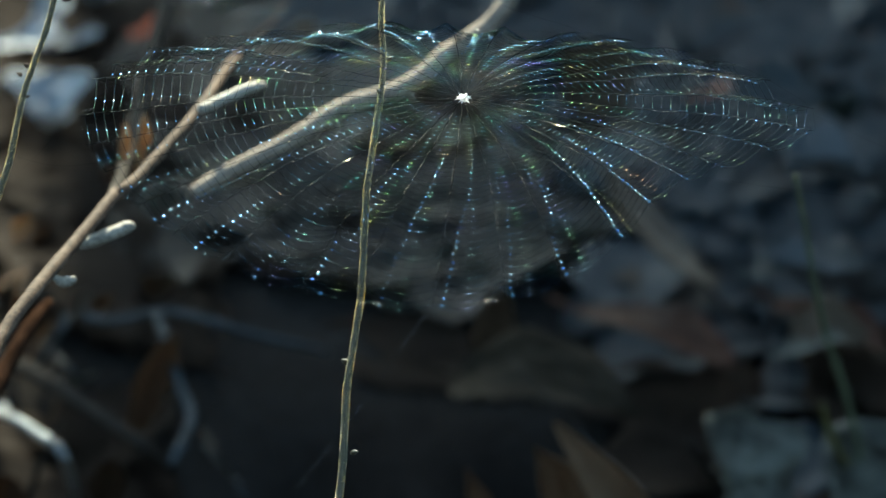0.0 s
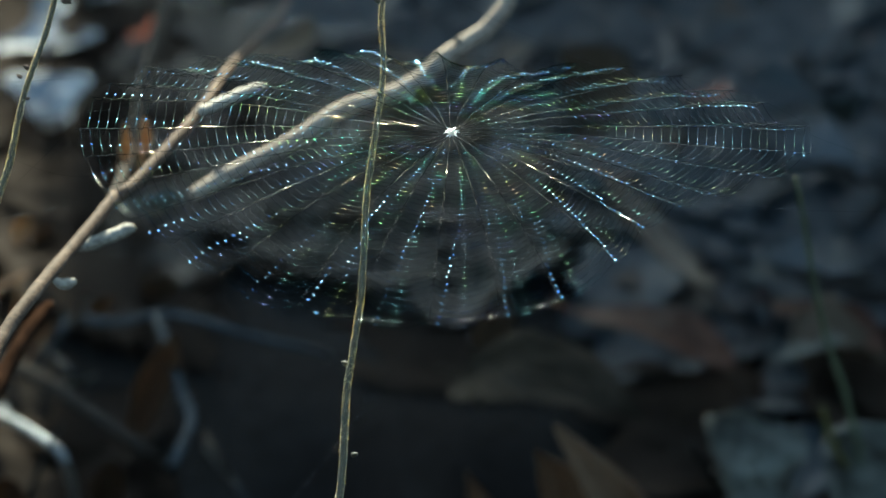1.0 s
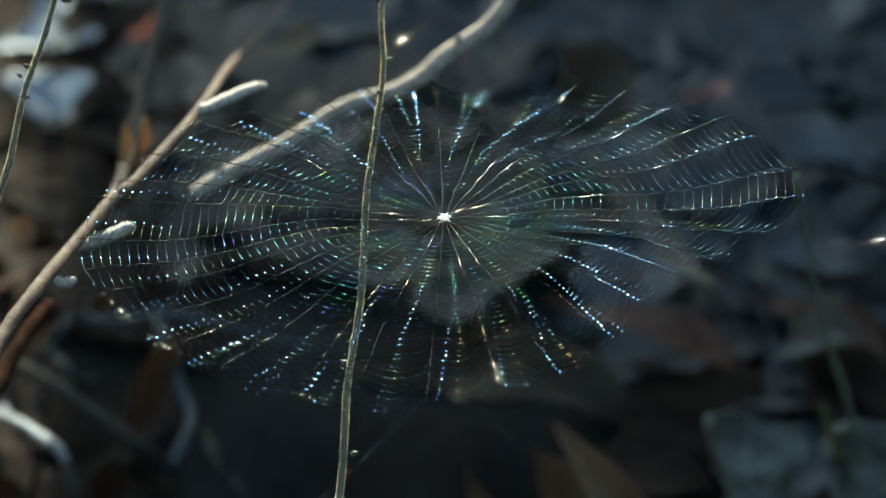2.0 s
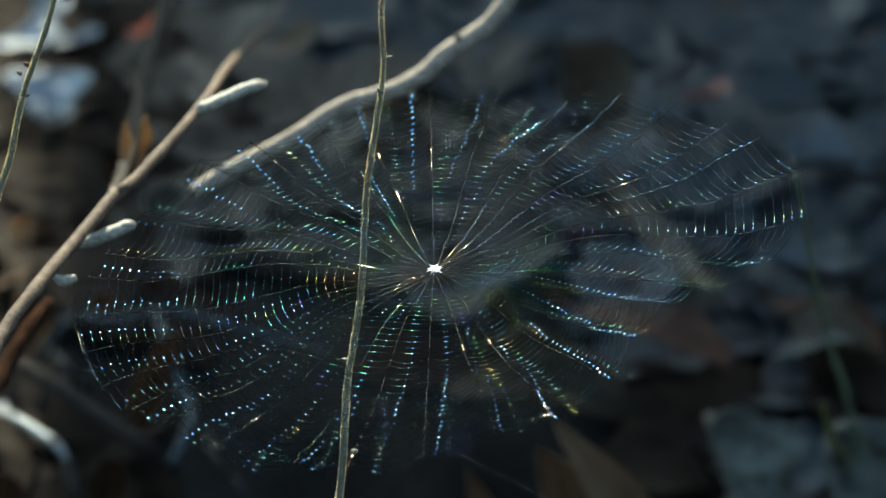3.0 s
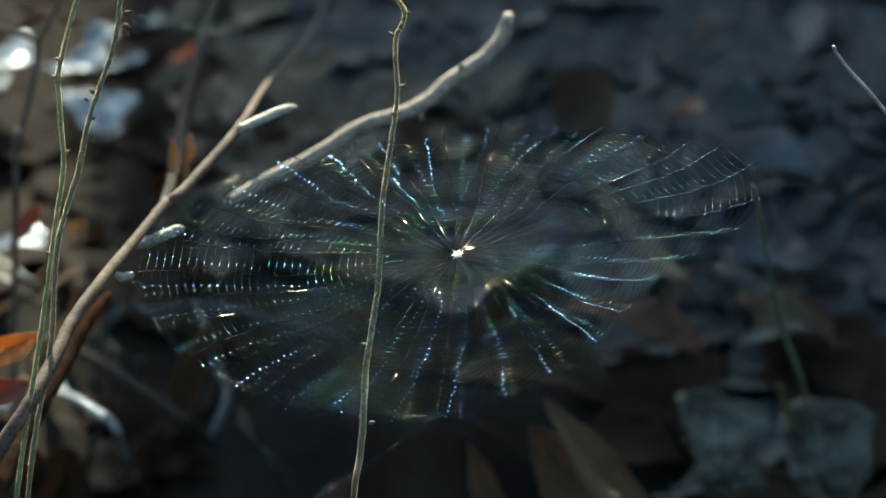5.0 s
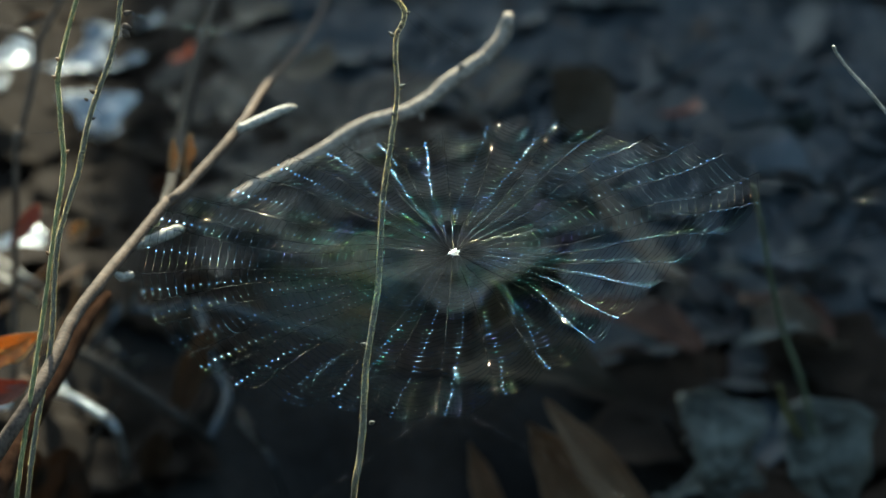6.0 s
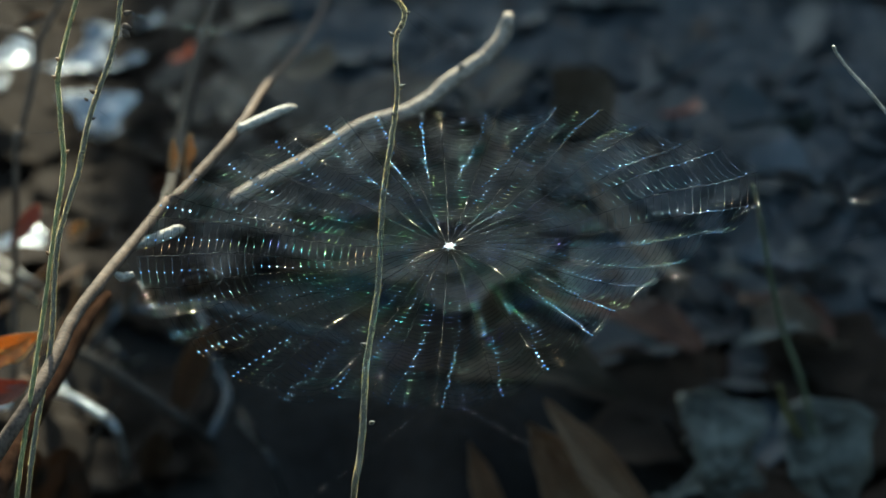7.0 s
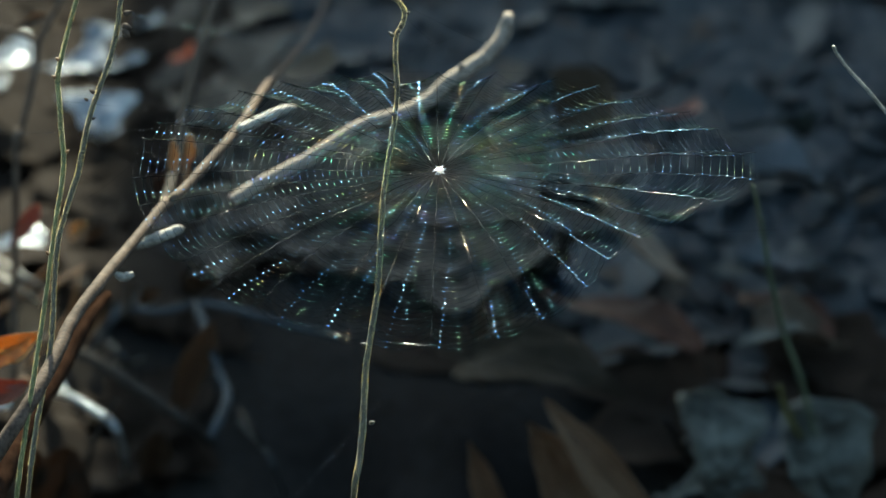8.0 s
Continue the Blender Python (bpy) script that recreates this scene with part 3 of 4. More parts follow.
def build_litter():
    rnd = random.Random(7)
    kinds = []
    for i in range(10):
        mat = (LEAF_BROWN, LEAF_BROWN, LEAF_GREY, LEAF_BROWN, LEAF_TAN, LEAF_GREY, LEAF_TAN, LEAF_SHADED, LEAF_SHADED, LEAF_SHADED)[i]
        kinds.append((leaf_mesh("dead_leaf", 0.066 + 0.005 * i, 0.043 + 0.0026 * i, 2 + 0.5 * (i % 3), (-0.3, -0.15, -0.2, -0.25, -0.35, -0.15, -0.2, -0.3, -0.2, -0.15)[i], 0.02 + 0.02 * (i % 3), 20 + i, mat, 0.25, 0.02, nu=20, nv=5),
                      ("brown curled oak leaf lying in the litter", "grey weathered oak leaf lying in the litter", "tan dry oak leaf lying in the litter", "oak leaf coloured dark for shade, lying in the litter")[(LEAF_BROWN, LEAF_GREY, LEAF_TAN, LEAF_SHADED).index(mat)]))
    far_verts, far_faces, far_mats = [], [], []
    slots = [LEAF_BROWN, LEAF_GREY, LEAF_TAN, LEAF_SHADED]

    def scatter(meshes, m):
        for me in meshes:
            n = sum(len(v) for v in far_verts)
            co = np.empty(len(me.vertices) * 3)
            me.vertices.foreach_get("co", co)
            rot = np.array(m)
            far_verts.append(co.reshape(-1, 3) @ rot[:3, :3].T + rot[:3, 3])
            far_faces.extend(tuple(v + n for v in f.vertices) for f in me.polygons)
            far_mats.extend([slots.index(me.materials[0])] * len(me.polygons))

    for i in range(2000):
        y = 0.42 + 0.75 * rnd.random()
        x = (rnd.random() - 0.5) * (0.42 + 0.25 * y)
        if y < 0.68 and -0.1 < x < 0.105:
            continue
        if x < -0.11 and rnd.random() < 0.72:
            continue
        if y < 0.79 and rnd.random() < (0.7 if x < -0.11 else 0.5 if x > 0.1 and y > 0.64 else 0.7 if x > 0.12 else 0.98):
            continue
        # shade on the near and left litter is painted by picking dark leaves
        meshes, label = kinds[rnd.choice((7, 8, 9) if x < -0.12 else (0, 1, 3, 4, 7) if x < -0.06 else (0, 3, 1) if x < 0.09 and y < 0.93 else (2, 5, 2, 5, 0, 5)) if y > (0.75 if x < 0.08 else 0.64) else rnd.choice((7, 8, 9))]
        z = height(x, y) + 0.002 + 0.006 * rnd.random()
        m = pose(x, y, z, rnd.gauss(0, 2.5), rnd.gauss(0, 2.5), rnd.random() * 360)
        if y < 0.86:
            leaf_object(meshes, m, label)
            continue
        scatter(meshes, m)
    # the litter goes on all round
    for i in range(520):
        x, y = rnd.uniform(-1.4, 1.4), rnd.uniform(-1.3, 2.3)
        if 0.42 < y < 1.17 and abs(x) < 0.21 + 0.125 * y:
            continue
        meshes, _ = kinds[rnd.choice((0, 1, 3, 4, 6, 7, 8, 2))]
        scatter(meshes, pose(x, y, height(x, y) + 0.003 + 0.009 * rnd.random(), rnd.gauss(0, 3), rnd.gauss(0, 3), rnd.random() * 360))
    ob = tagged(linked("leaf_litter", np.concatenate(far_verts), far_faces, slots[0]), "deep litter of brown, tan and grey dead leaves", "leaf litter", kind="stuff")
    for mat in slots[1:]:
        ob.data.materials.append(mat)
    ob.data.polygons.foreach_set("material_index", far_mats)


build_litter()


# ---- shrubs and twigs ----
def build_shrub():
    add = plant("bare_shrub", (-0.215, 0.02, 0), "leafless grey-brown shrub branch with broken side stubs", "shrub")
    add("stem", [(-0.215, 0.02, 0), (-0.2085, -0.02, 0.24), (-0.1938, -0.0278, 0.3165), (-0.1802, -0.0166, 0.3375), (-0.1671, 0.002, 0.3513), (-0.159, 0.0273, 0.3562), (-0.1536, 0.0513, 0.3588), (-0.1445, 0.0754, 0.3616), (-0.1353, 0.1079, 0.3587), (-0.1254, 0.1405, 0.3561), (-0.1176, 0.1632, 0.3562)],
        [0.0034, 0.0034, 0.0034, 0.0033, 0.0031, 0.0029, 0.0027, 0.0026, 0.0025, 0.0024, 0.0023], BARK_SHRUB, rough=0.12)
    # same shrub, but this part's bark is darkened to stand for shade
    add("leader", [(-0.1197, 0.1801, 0.3454), (-0.1209, 0.2806, 0.3002), (-0.1219, 0.3924, 0.2548), (-0.1224, 0.4873, 0.2203), (-0.1206, 0.5877, 0.196), (-0.1176, 0.6687, 0.178), (-0.113, 0.7502, 0.1609), (-0.1116, 0.7714, 0.1582)], [0.0024, 0.0025, 0.0027, 0.0029, 0.0029, 0.0028, 0.0027, 0.0025], BARK_DARK)
    add("side_branch", [(-0.12, 0.1617, 0.3534), (-0.1148, 0.1637, 0.3572), (-0.1103, 0.1746, 0.3564), (-0.1014, 0.1971, 0.356), (-0.0923, 0.2199, 0.3564), (-0.0859, 0.2512, 0.3512), (-0.0823, 0.3538, 0.3101), (-0.079, 0.4824, 0.2536), (-0.0674, 0.6329, 0.1959), (-0.0572, 0.7695, 0.1545)],
        [0.0019, 0.0022, 0.0022, 0.0022, 0.0021, 0.002, 0.0017, 0.0014, 0.0012, 0.001], BARK_SHRUB, rough=0.12)
    add("stub", [(-0.0882, 0.204, 0.3691), (-0.0835, 0.2094, 0.3685), (-0.0752, 0.2156, 0.3697), (-0.0681, 0.2213, 0.3697), (-0.0649, 0.2261, 0.3681)], [0.0018, 0.0021, 0.0022, 0.002, 0.0009], BARK_PALE, "pale broken side stub")
    add("stub", [(-0.1294, 0.1369, 0.3494), (-0.1255, 0.1396, 0.3491), (-0.119, 0.143, 0.3502), (-0.1132, 0.1463, 0.3511), (-0.1106, 0.1488, 0.3504)], [0.002, 0.0024, 0.0024, 0.0023, 0.001], BARK_PALE, "pale broken side stub")
    add("stub", [(-0.1377, 0.1049, 0.3531), (-0.1346, 0.104, 0.3515), (-0.1323, 0.1043, 0.3519), (-0.1299, 0.1047, 0.3527)], [0.0012, 0.002, 0.002, 0.001], BARK_PALE, "pale broken side stub")
    # pale bud added in place of a bright blurred sparkle
    bud(add.root, Vector((-0.0674, 0.6329, 0.1959)) - add.off, (-0.3, -0.7, 0.6), 0.0028, BARK_PALE)
    # an older, darker shoot of the same shrub behind the first
    add("old_stem", [(-0.215, 0.03, 0), (-0.2, 0.075, 0.215), (-0.1914, 0.1105, 0.2358), (-0.1853, 0.1374, 0.2438), (-0.1791, 0.1616, 0.2467), (-0.1705, 0.187, 0.2519), (-0.1629, 0.2114, 0.2552), (-0.1541, 0.237, 0.2607), (-0.1475, 0.2592, 0.2599)],
        [0.0042, 0.0042, 0.0042, 0.0041, 0.004, 0.0038, 0.0034, 0.0028, 0.0018], BARK_OLD, "dark rust-brown older stem")


build_shrub()


def build_stick():
    add = plant("bent_stick", (0.0297, 1.0163, 0), "pale bent dry stick leaning out over the litter", "branch")
    add("stem", [(0.0315, 1.0495, 0), (0.0287, 0.6884, 0.18), (0.0266, 0.3975, 0.325), (0.0262, 0.3514, 0.348), (0.0249, 0.3467, 0.3445), (0.0217, 0.3415, 0.3401), (0.0154, 0.3362, 0.3355), (0.0055, 0.3309, 0.3309), (-0.0007, 0.3266, 0.3281), (-0.007, 0.3216, 0.3239), (-0.0144, 0.3171, 0.3209), (-0.0231, 0.3134, 0.3192), (-0.033, 0.3099, 0.3179), (-0.0429, 0.3054, 0.3149), (-0.0515, 0.3004, 0.3108), (-0.0614, 0.2954, 0.3067), (-0.07, 0.2912, 0.3041), (-0.0798, 0.2866, 0.3007), (-0.0872, 0.2824, 0.2981), (-0.094, 0.2782, 0.2956)],
        [0.0014, 0.0016, 0.0018, 0.0026, 0.0033, 0.0034, 0.0034, 0.0034, 0.0035, 0.0034, 0.0034, 0.0033, 0.0032, 0.0032, 0.0033, 0.0032, 0.0031, 0.003, 0.003, 0.0026], BARK_STICK, steps=6, rough=0.12)
    for q, way, size in (((-0.04, 0.3055, 0.3125), (-0.2, -0.5, -0.9), 0.0035), ((0.0055, 0.3295, 0.334), (0.1, -0.5, 1), 0.003), ((-0.0125, 0.3165, 0.3195), (0.3, -0.5, -0.8), 0.003)):
        bud(add.root, Vector(q) - add.off, way, size, BARK_STICK).name = "knot"


build_stick()


def build_twigs():
    add = plant("upright_twig", (-0.049, 0.02, 0), "thin upright olive-brown twig with small buds", "twig", "upright twigs")
    add("stem", [(-0.049, 0.02, 0), (-0.0425, 0.032, 0.22), (-0.0384, 0.0089, 0.3003), (-0.0356, 0.0182, 0.3166), (-0.034, 0.0295, 0.3367), (-0.0334, 0.0354, 0.3465), (-0.0317, 0.0412, 0.3564), (-0.0295, 0.0482, 0.3684), (-0.0283, 0.053, 0.3762), (-0.0272, 0.0643, 0.3963), (-0.0265, 0.0702, 0.4062), (-0.0249, 0.0761, 0.4161), (-0.0228, 0.0831, 0.428), (-0.0214, 0.0879, 0.4359), (-0.0207, 0.0938, 0.4458), (-0.0214, 0.0997, 0.4558), (-0.021, 0.1043, 0.4632), (-0.0184, 0.1072, 0.4675), (-0.0178, 0.1099, 0.4713), (-0.0203, 0.1123, 0.4747), (-0.0238, 0.1137, 0.4761)],
        [0.0015, 0.0013, 0.0012, 0.0012, 0.0012, 0.0011, 0.0011, 0.0011, 0.0011, 0.001, 0.001, 0.001, 0.00088, 0.00088, 0.00088, 0.00088, 0.00088, 0.00079, 0.00070], BARK_TWIG, rough=0.35, hairs=2600)
    for q, way, size in (((-0.0329, 0.0424, 0.3527), (-1, -0.3, 0.7), 0.0022), ((-0.0318, 0.0277, 0.325), (1, -0.3, 0.5), 0.0018), ((-0.0216, 0.0864, 0.4354), (-0.8, 0, 1), 0.0016), ((-0.0196, 0.0918, 0.4456), (0.9, 0, 0.6), 0.0018), ((-0.0221, 0.1016, 0.4641), (-0.9, 0, 0.8), 0.002), ((-0.0168, 0.1059, 0.4722), (1, 0, 0.5), 0.0012), ((-0.0256, 0.0729, 0.41), (1, 0, 0.8), 0.001), ((-0.035, 0.0231, 0.3165), (-1, 0, 0.8), 0.001)):
        bud(add.root, Vector(q) - add.off, way, size, BARK_TWIG)

    add = plant("upright_twig", (-0.186, -0.02, 0), "thin yellow-green budded twig beside the web", "twig", "upright twigs")
    add("stem", [(-0.186, -0.02, 0), (-0.1775, -0.027, 0.26), (-0.1734, -0.0267, 0.3185), (-0.1701, -0.011, 0.3409), (-0.1676, 0.0004, 0.3554), (-0.1653, 0.0108, 0.3678), (-0.1627, 0.0223, 0.3823), (-0.1601, 0.0349, 0.3989), (-0.1585, 0.0443, 0.4095), (-0.1564, 0.0537, 0.42), (-0.1556, 0.062, 0.4286), (-0.1567, 0.0704, 0.4372), (-0.1576, 0.0787, 0.4458), (-0.1585, 0.086, 0.4524), (-0.1575, 0.0922, 0.457), (-0.1549, 0.1006, 0.4656), (-0.1513, 0.11, 0.4763), (-0.1501, 0.1157, 0.48)],
        [0.0011, 0.001, 0.00094, 0.00094, 0.00085, 0.00085, 0.00094, 0.00094, 0.00094, 0.00094, 0.00085, 0.00085], BARK_GREEN, rough=0.35, hairs=2200)
    for q, way in (((-0.1592, 0.086, 0.453), (-1, 0, 0.6)), ((-0.158, 0.0915, 0.458), (-0.8, 0, 0.8)), ((-0.1548, 0.064, 0.43), (0.8, 0, 0.8)), ((-0.1505, 0.11, 0.477), (1, 0, 0.6)), ((-0.161, 0.0349, 0.3989), (-0.8, 0, 0.9))):
        bud(add.root, Vector(q) - add.off, way, 0.0015, BARK_RUST)

    add = plant("upright_twig", (-0.182, 0.0, 0), "thin grey-brown twig with a withered tuft", "twig", "upright twigs")
    add("stem", [(-0.182, 0, 0), (-0.1745, 0.004, 0.25), (-0.1702, -0.0051, 0.306), (-0.1668, 0.0097, 0.3318), (-0.1639, 0.0181, 0.3455), (-0.1612, 0.0264, 0.3593), (-0.1601, 0.0326, 0.3689), (-0.1595, 0.041, 0.3827), (-0.1579, 0.0499, 0.3974), (-0.1557, 0.055, 0.4051), (-0.153, 0.0602, 0.4127), (-0.1498, 0.0659, 0.4214), (-0.1476, 0.0721, 0.4311), (-0.1453, 0.0778, 0.4398), (-0.1419, 0.0834, 0.4485), (-0.1374, 0.0902, 0.4592), (-0.1344, 0.097, 0.47), (-0.1331, 0.1032, 0.4797), (-0.1327, 0.1068, 0.4844)],
        [0.0011, 0.0011, 0.001, 0.001, 0.001, 0.001, 0.0011, 0.0011, 0.001, 0.001, 0.00094, 0.00094], BARK_TWIG, rough=0.35, hairs=2200)
    for q, way, size in (((-0.1435, 0.0818, 0.4481), (-1, 0, 0.7), 0.0018), ((-0.146, 0.0804, 0.4454), (-0.8, 0, 0.5), 0.0015), ((-0.1446, 0.0769, 0.4389), (1, 0, 0.3), 0.0012), ((-0.132, 0.0947, 0.4724), (1, 0, -0.4), 0.003), ((-0.1318, 0.094, 0.471), (0.8, -0.3, -0.9), 0.003), ((-0.132, 0.0931, 0.4693), (0.9, 0.2, -0.6), 0.0022), ((-0.1315, 0.0969, 0.4764), (1, 0, 0.4), 0.0025)):
        bud(add.root, Vector(q) - add.off, way, size, BARK_SHRUB)

    add = plant("dark_twig", (-0.205, 0.5, 0), "thin dark twig standing behind the others", "twig")
    add("stem", [(-0.205, 0.5, 0), (-0.1995, 0.5066, 0.1926), (-0.1976, 0.514, 0.2066), (-0.1931, 0.5227, 0.2229), (-0.1905, 0.5289, 0.2346), (-0.1894, 0.5339, 0.2439), (-0.1844, 0.5382, 0.2521), (-0.1783, 0.5438, 0.2626), (-0.1765, 0.5463, 0.2672)], [0.0016, 0.0016, 0.0016, 0.0016, 0.0015, 0.0012, 0.001], BARK_SHRUB)
    add("side_twig", [(-0.1894, 0.5339, 0.2439), (-0.195, 0.5354, 0.2467), (-0.2003, 0.5363, 0.2486), (-0.2095, 0.5373, 0.2505), (-0.2148, 0.5382, 0.2521)], [0.0011, 0.001, 0.0009, 0.0008], BARK_SHRUB)

    add = plant("pale_twig", (0.27, 0.08, 0), "slender pale dry twig with a bare tip", "twig")
    add("stem", [(0.27, 0.08, 0), (0.232, 0.085, 0.3), (0.1959, 0.0894, 0.4092), (0.1865, 0.093, 0.423), (0.1789, 0.0943, 0.4326), (0.17, 0.0963, 0.4433), (0.1629, 0.0968, 0.4515), (0.1581, 0.0968, 0.4585), (0.1566, 0.0952, 0.4626)], [0.0014, 0.0012, 0.0009, 0.0008, 0.0008, 0.0007, 0.0008], BARK_PALE)

    add = plant("green_stem", (0.1776, 0.5618, 0), "thin dull green plant stem", "stem")
    add("stem", [(0.1776, 0.5618, 0), (0.171, 0.5202, 0.05), (0.1631, 0.4772, 0.1), (0.1526, 0.4326, 0.15), (0.1449, 0.3864, 0.2), (0.1395, 0.3575, 0.24), (0.1338, 0.3228, 0.28)], [0.0014, 0.0014, 0.0013, 0.0012, 0.0011, 0.001, 0.0008], BARK_OLIVE)

    add = plant("yellow_shoot", (0.1794, 0.5642, 0), "short yellow-green shoot with a pointed tip", "stem")
    add("stem", [(0.1794, 0.5642, 0), (0.1731, 0.5463, 0.02), (0.1647, 0.5221, 0.045), (0.1583, 0.5075, 0.065), (0.1545, 0.4949, 0.085)], [0.0013, 0.0013, 0.0014, 0.0016, 0.0008], BARK_SHOOT)

    add = plant("curled_stalk", (0.1127, 0.6702, 0.0452), "thin curled leaf stalk drooping over the litter", "stalk")
    add("stem", [(0.1127, 0.6702, 0.0452), (0.1255, 0.6696, 0.0304), (0.1361, 0.6743, 0.0206), (0.1413, 0.6739, 0.0254), (0.1377, 0.6667, 0.0502)], [0.00104, 0.00079, 0.00065, 0.00092, 0.00052], BARK_DARK)

    add = plant("dark_shoot", (0.1186, 0.5618, 0), "dark knobbly twig end in the litter", "twig")
    add("stem", [(0.1186, 0.5618, 0), (0.1145, 0.5406, 0.02), (0.1105, 0.5291, 0.035), (0.1061, 0.5221, 0.045), (0.1014, 0.5169, 0.055)], [0.0024, 0.0024, 0.0026, 0.002, 0.0012], BARK_DARK, rough=0.5)
    # a drop's bright glint, painted as a pale bud
    bud(add.root, Vector((0.111, 0.5221, 0.04)) - add.off, (0.3, -0.8, 0.6), 0.0018, BARK_PALE)


build_twigs()


def build_fallen():
    add = plant("fallen_branch", (-0.1736, 0.6832, 0), "grey forked dead branch lying over the litter", "branch", "fallen branches")
    add("stem", [(-0.1736, 0.6832, 0), (-0.1647, 0.6532, 0.03), (-0.158, 0.6547, 0.04), (-0.1404, 0.6404, 0.045), (-0.1213, 0.6386, 0.05), (-0.1071, 0.6362, 0.05), (-0.0904, 0.6263, 0.05), (-0.074, 0.6256, 0.045), (-0.0566, 0.6448, 0.03), (-0.049, 0.6933, 0)], [0.0016, 0.0017, 0.0018, 0.0018, 0.0018, 0.0018, 0.0018, 0.0018, 0.0015, 0.001], BARK_ASH)
    add("side_branch", [(-0.1218, 0.6377, 0.05), (-0.1159, 0.6115, 0.05), (-0.1107, 0.5865, 0.045), (-0.1046, 0.5577, 0.045), (-0.108, 0.5339, 0.045), (-0.1124, 0.5249, 0.04)], [0.0018, 0.0019, 0.002, 0.002, 0.0022, 0.0018], BARK_ASH)
    add("side_branch", [(-0.1579, 0.6537, 0.04), (-0.1633, 0.649, 0.035), (-0.169, 0.6656, 0.02)], [0.0016, 0.0015, 0.001], BARK_ASH)

    add = plant("fallen_branch", (-0.201, 0.6616, 0.02), "dark rotting branch slanting over the litter", "branch", "fallen branches")
    add("stem", [(-0.201, 0.6616, 0.02), (-0.1794, 0.6102, 0.04), (-0.1595, 0.5807, 0.045), (-0.1351, 0.5472, 0.045), (-0.1222, 0.5381, 0.04), (-0.1137, 0.5903, 0)], [0.003, 0.003, 0.0029, 0.0027, 0.0026, 0.002], BARK_DARK, rough=0.4)

    add = plant("arched_stem", (-0.1537, 0.5571, 0), "smooth arched dry stem with a shining back", "stem")
    add("stem", [(-0.2, 0.64, 0), (-0.1985, 0.6051, 0.02), (-0.1814, 0.5486, 0.05), (-0.1689, 0.5273, 0.055), (-0.1579, 0.5113, 0.055), (-0.1535, 0.5104, 0.045), (-0.1522, 0.5173, 0.03), (-0.1537, 0.5571, 0)], [0.002, 0.002, 0.0021, 0.0022, 0.0022, 0.002, 0.0018, 0.0016], BARK_SHINE)
    add = plant("dry_stalk", (-0.2253, 0.7281, 0.0301), "thin pale dry stalk over the litter", "stalk", "dry stalks")
    add("stem", [(-0.2253, 0.7281, 0.0301), (-0.2063, 0.6688, 0.0502), (-0.1912, 0.6819, 0.0303)], [0.00101, 0.00104, 0.00065], BARK_PALE)



    for a, b, c in (((-0.2222, 0.7016, 0.0105), (-0.2076, 0.6877, 0.0303), (-0.1933, 0.679, 0.0502)), ((-0.1836, 0.6743, 0.0007), (-0.1739, 0.6419, 0.0306), (-0.1638, 0.612, 0.0605)), ((-0.2154, 0.6042, 0.0209), (-0.2024, 0.561, 0.0507), (-0.194, 0.5916, 0.0309)), ((-0.2026, 0.5306, 0.0014), (-0.1931, 0.4883, 0.0611), (-0.1902, 0.4752, 0.1037))):
        add = plant("dry_stalk", a, "thin rust-brown dry stalk among the litter", "stalk", "dry stalks")
        add("stem", [a, b, c], [0.00115, 0.00101, 0.00058], BARK_RUST)

    for a, b, c, mat, label in (((-0.2342, 0.7433, 0.02), (-0.211, 0.6604, 0.05), (-0.1984, 0.6781, 0.03), BARK_PALE, "thin pale dry stalk over the litter"),
                                ((-0.2016, 0.7354, 0), (-0.1888, 0.6616, 0.05), (-0.1737, 0.6419, 0.07), BARK_RUST, "thin rust-brown dry stalk among the litter"),
                                ((-0.2057, 0.6704, 0), (-0.1822, 0.6069, 0.06), (-0.1747, 0.5788, 0.1), BARK_RUST, "thin rust-brown dry stalk among the litter"),
                                ((-0.1751, 0.5348, 0), (-0.1671, 0.496, 0.05), (-0.1543, 0.4917, 0.08), BARK_DARK, "thin dark stalk among the litter"),
                                ((-0.1006, 0.6129, 0), (-0.0847, 0.526, 0.03), (-0.0777, 0.5403, 0), BARK_GREY, "thin grey stalk over the litter")):
        add = plant("dry_stalk", a, label, "stalk", "dry stalks")
        add("stem", [a, b, c], [0.0014, 0.0012, 0.0007], mat)

    bowed = [(-0.0009, 0.9816, 0.0000), (0.0109, 0.9014, 0.0300), (0.0183, 0.8541, 0.0400), (0.0265, 0.8190, 0.0450), (0.0395, 0.8117, 0.0400), (0.0506, 0.8864, 0.0000)]
    add = plant("dry_stalk", bowed[0], "pale bowed stalk over the litter", "stalk", "dry stalks")
    add("stem", bowed, [0.0012, 0.0016, 0.0018, 0.0018, 0.0016, 0.001], BARK_GREY)
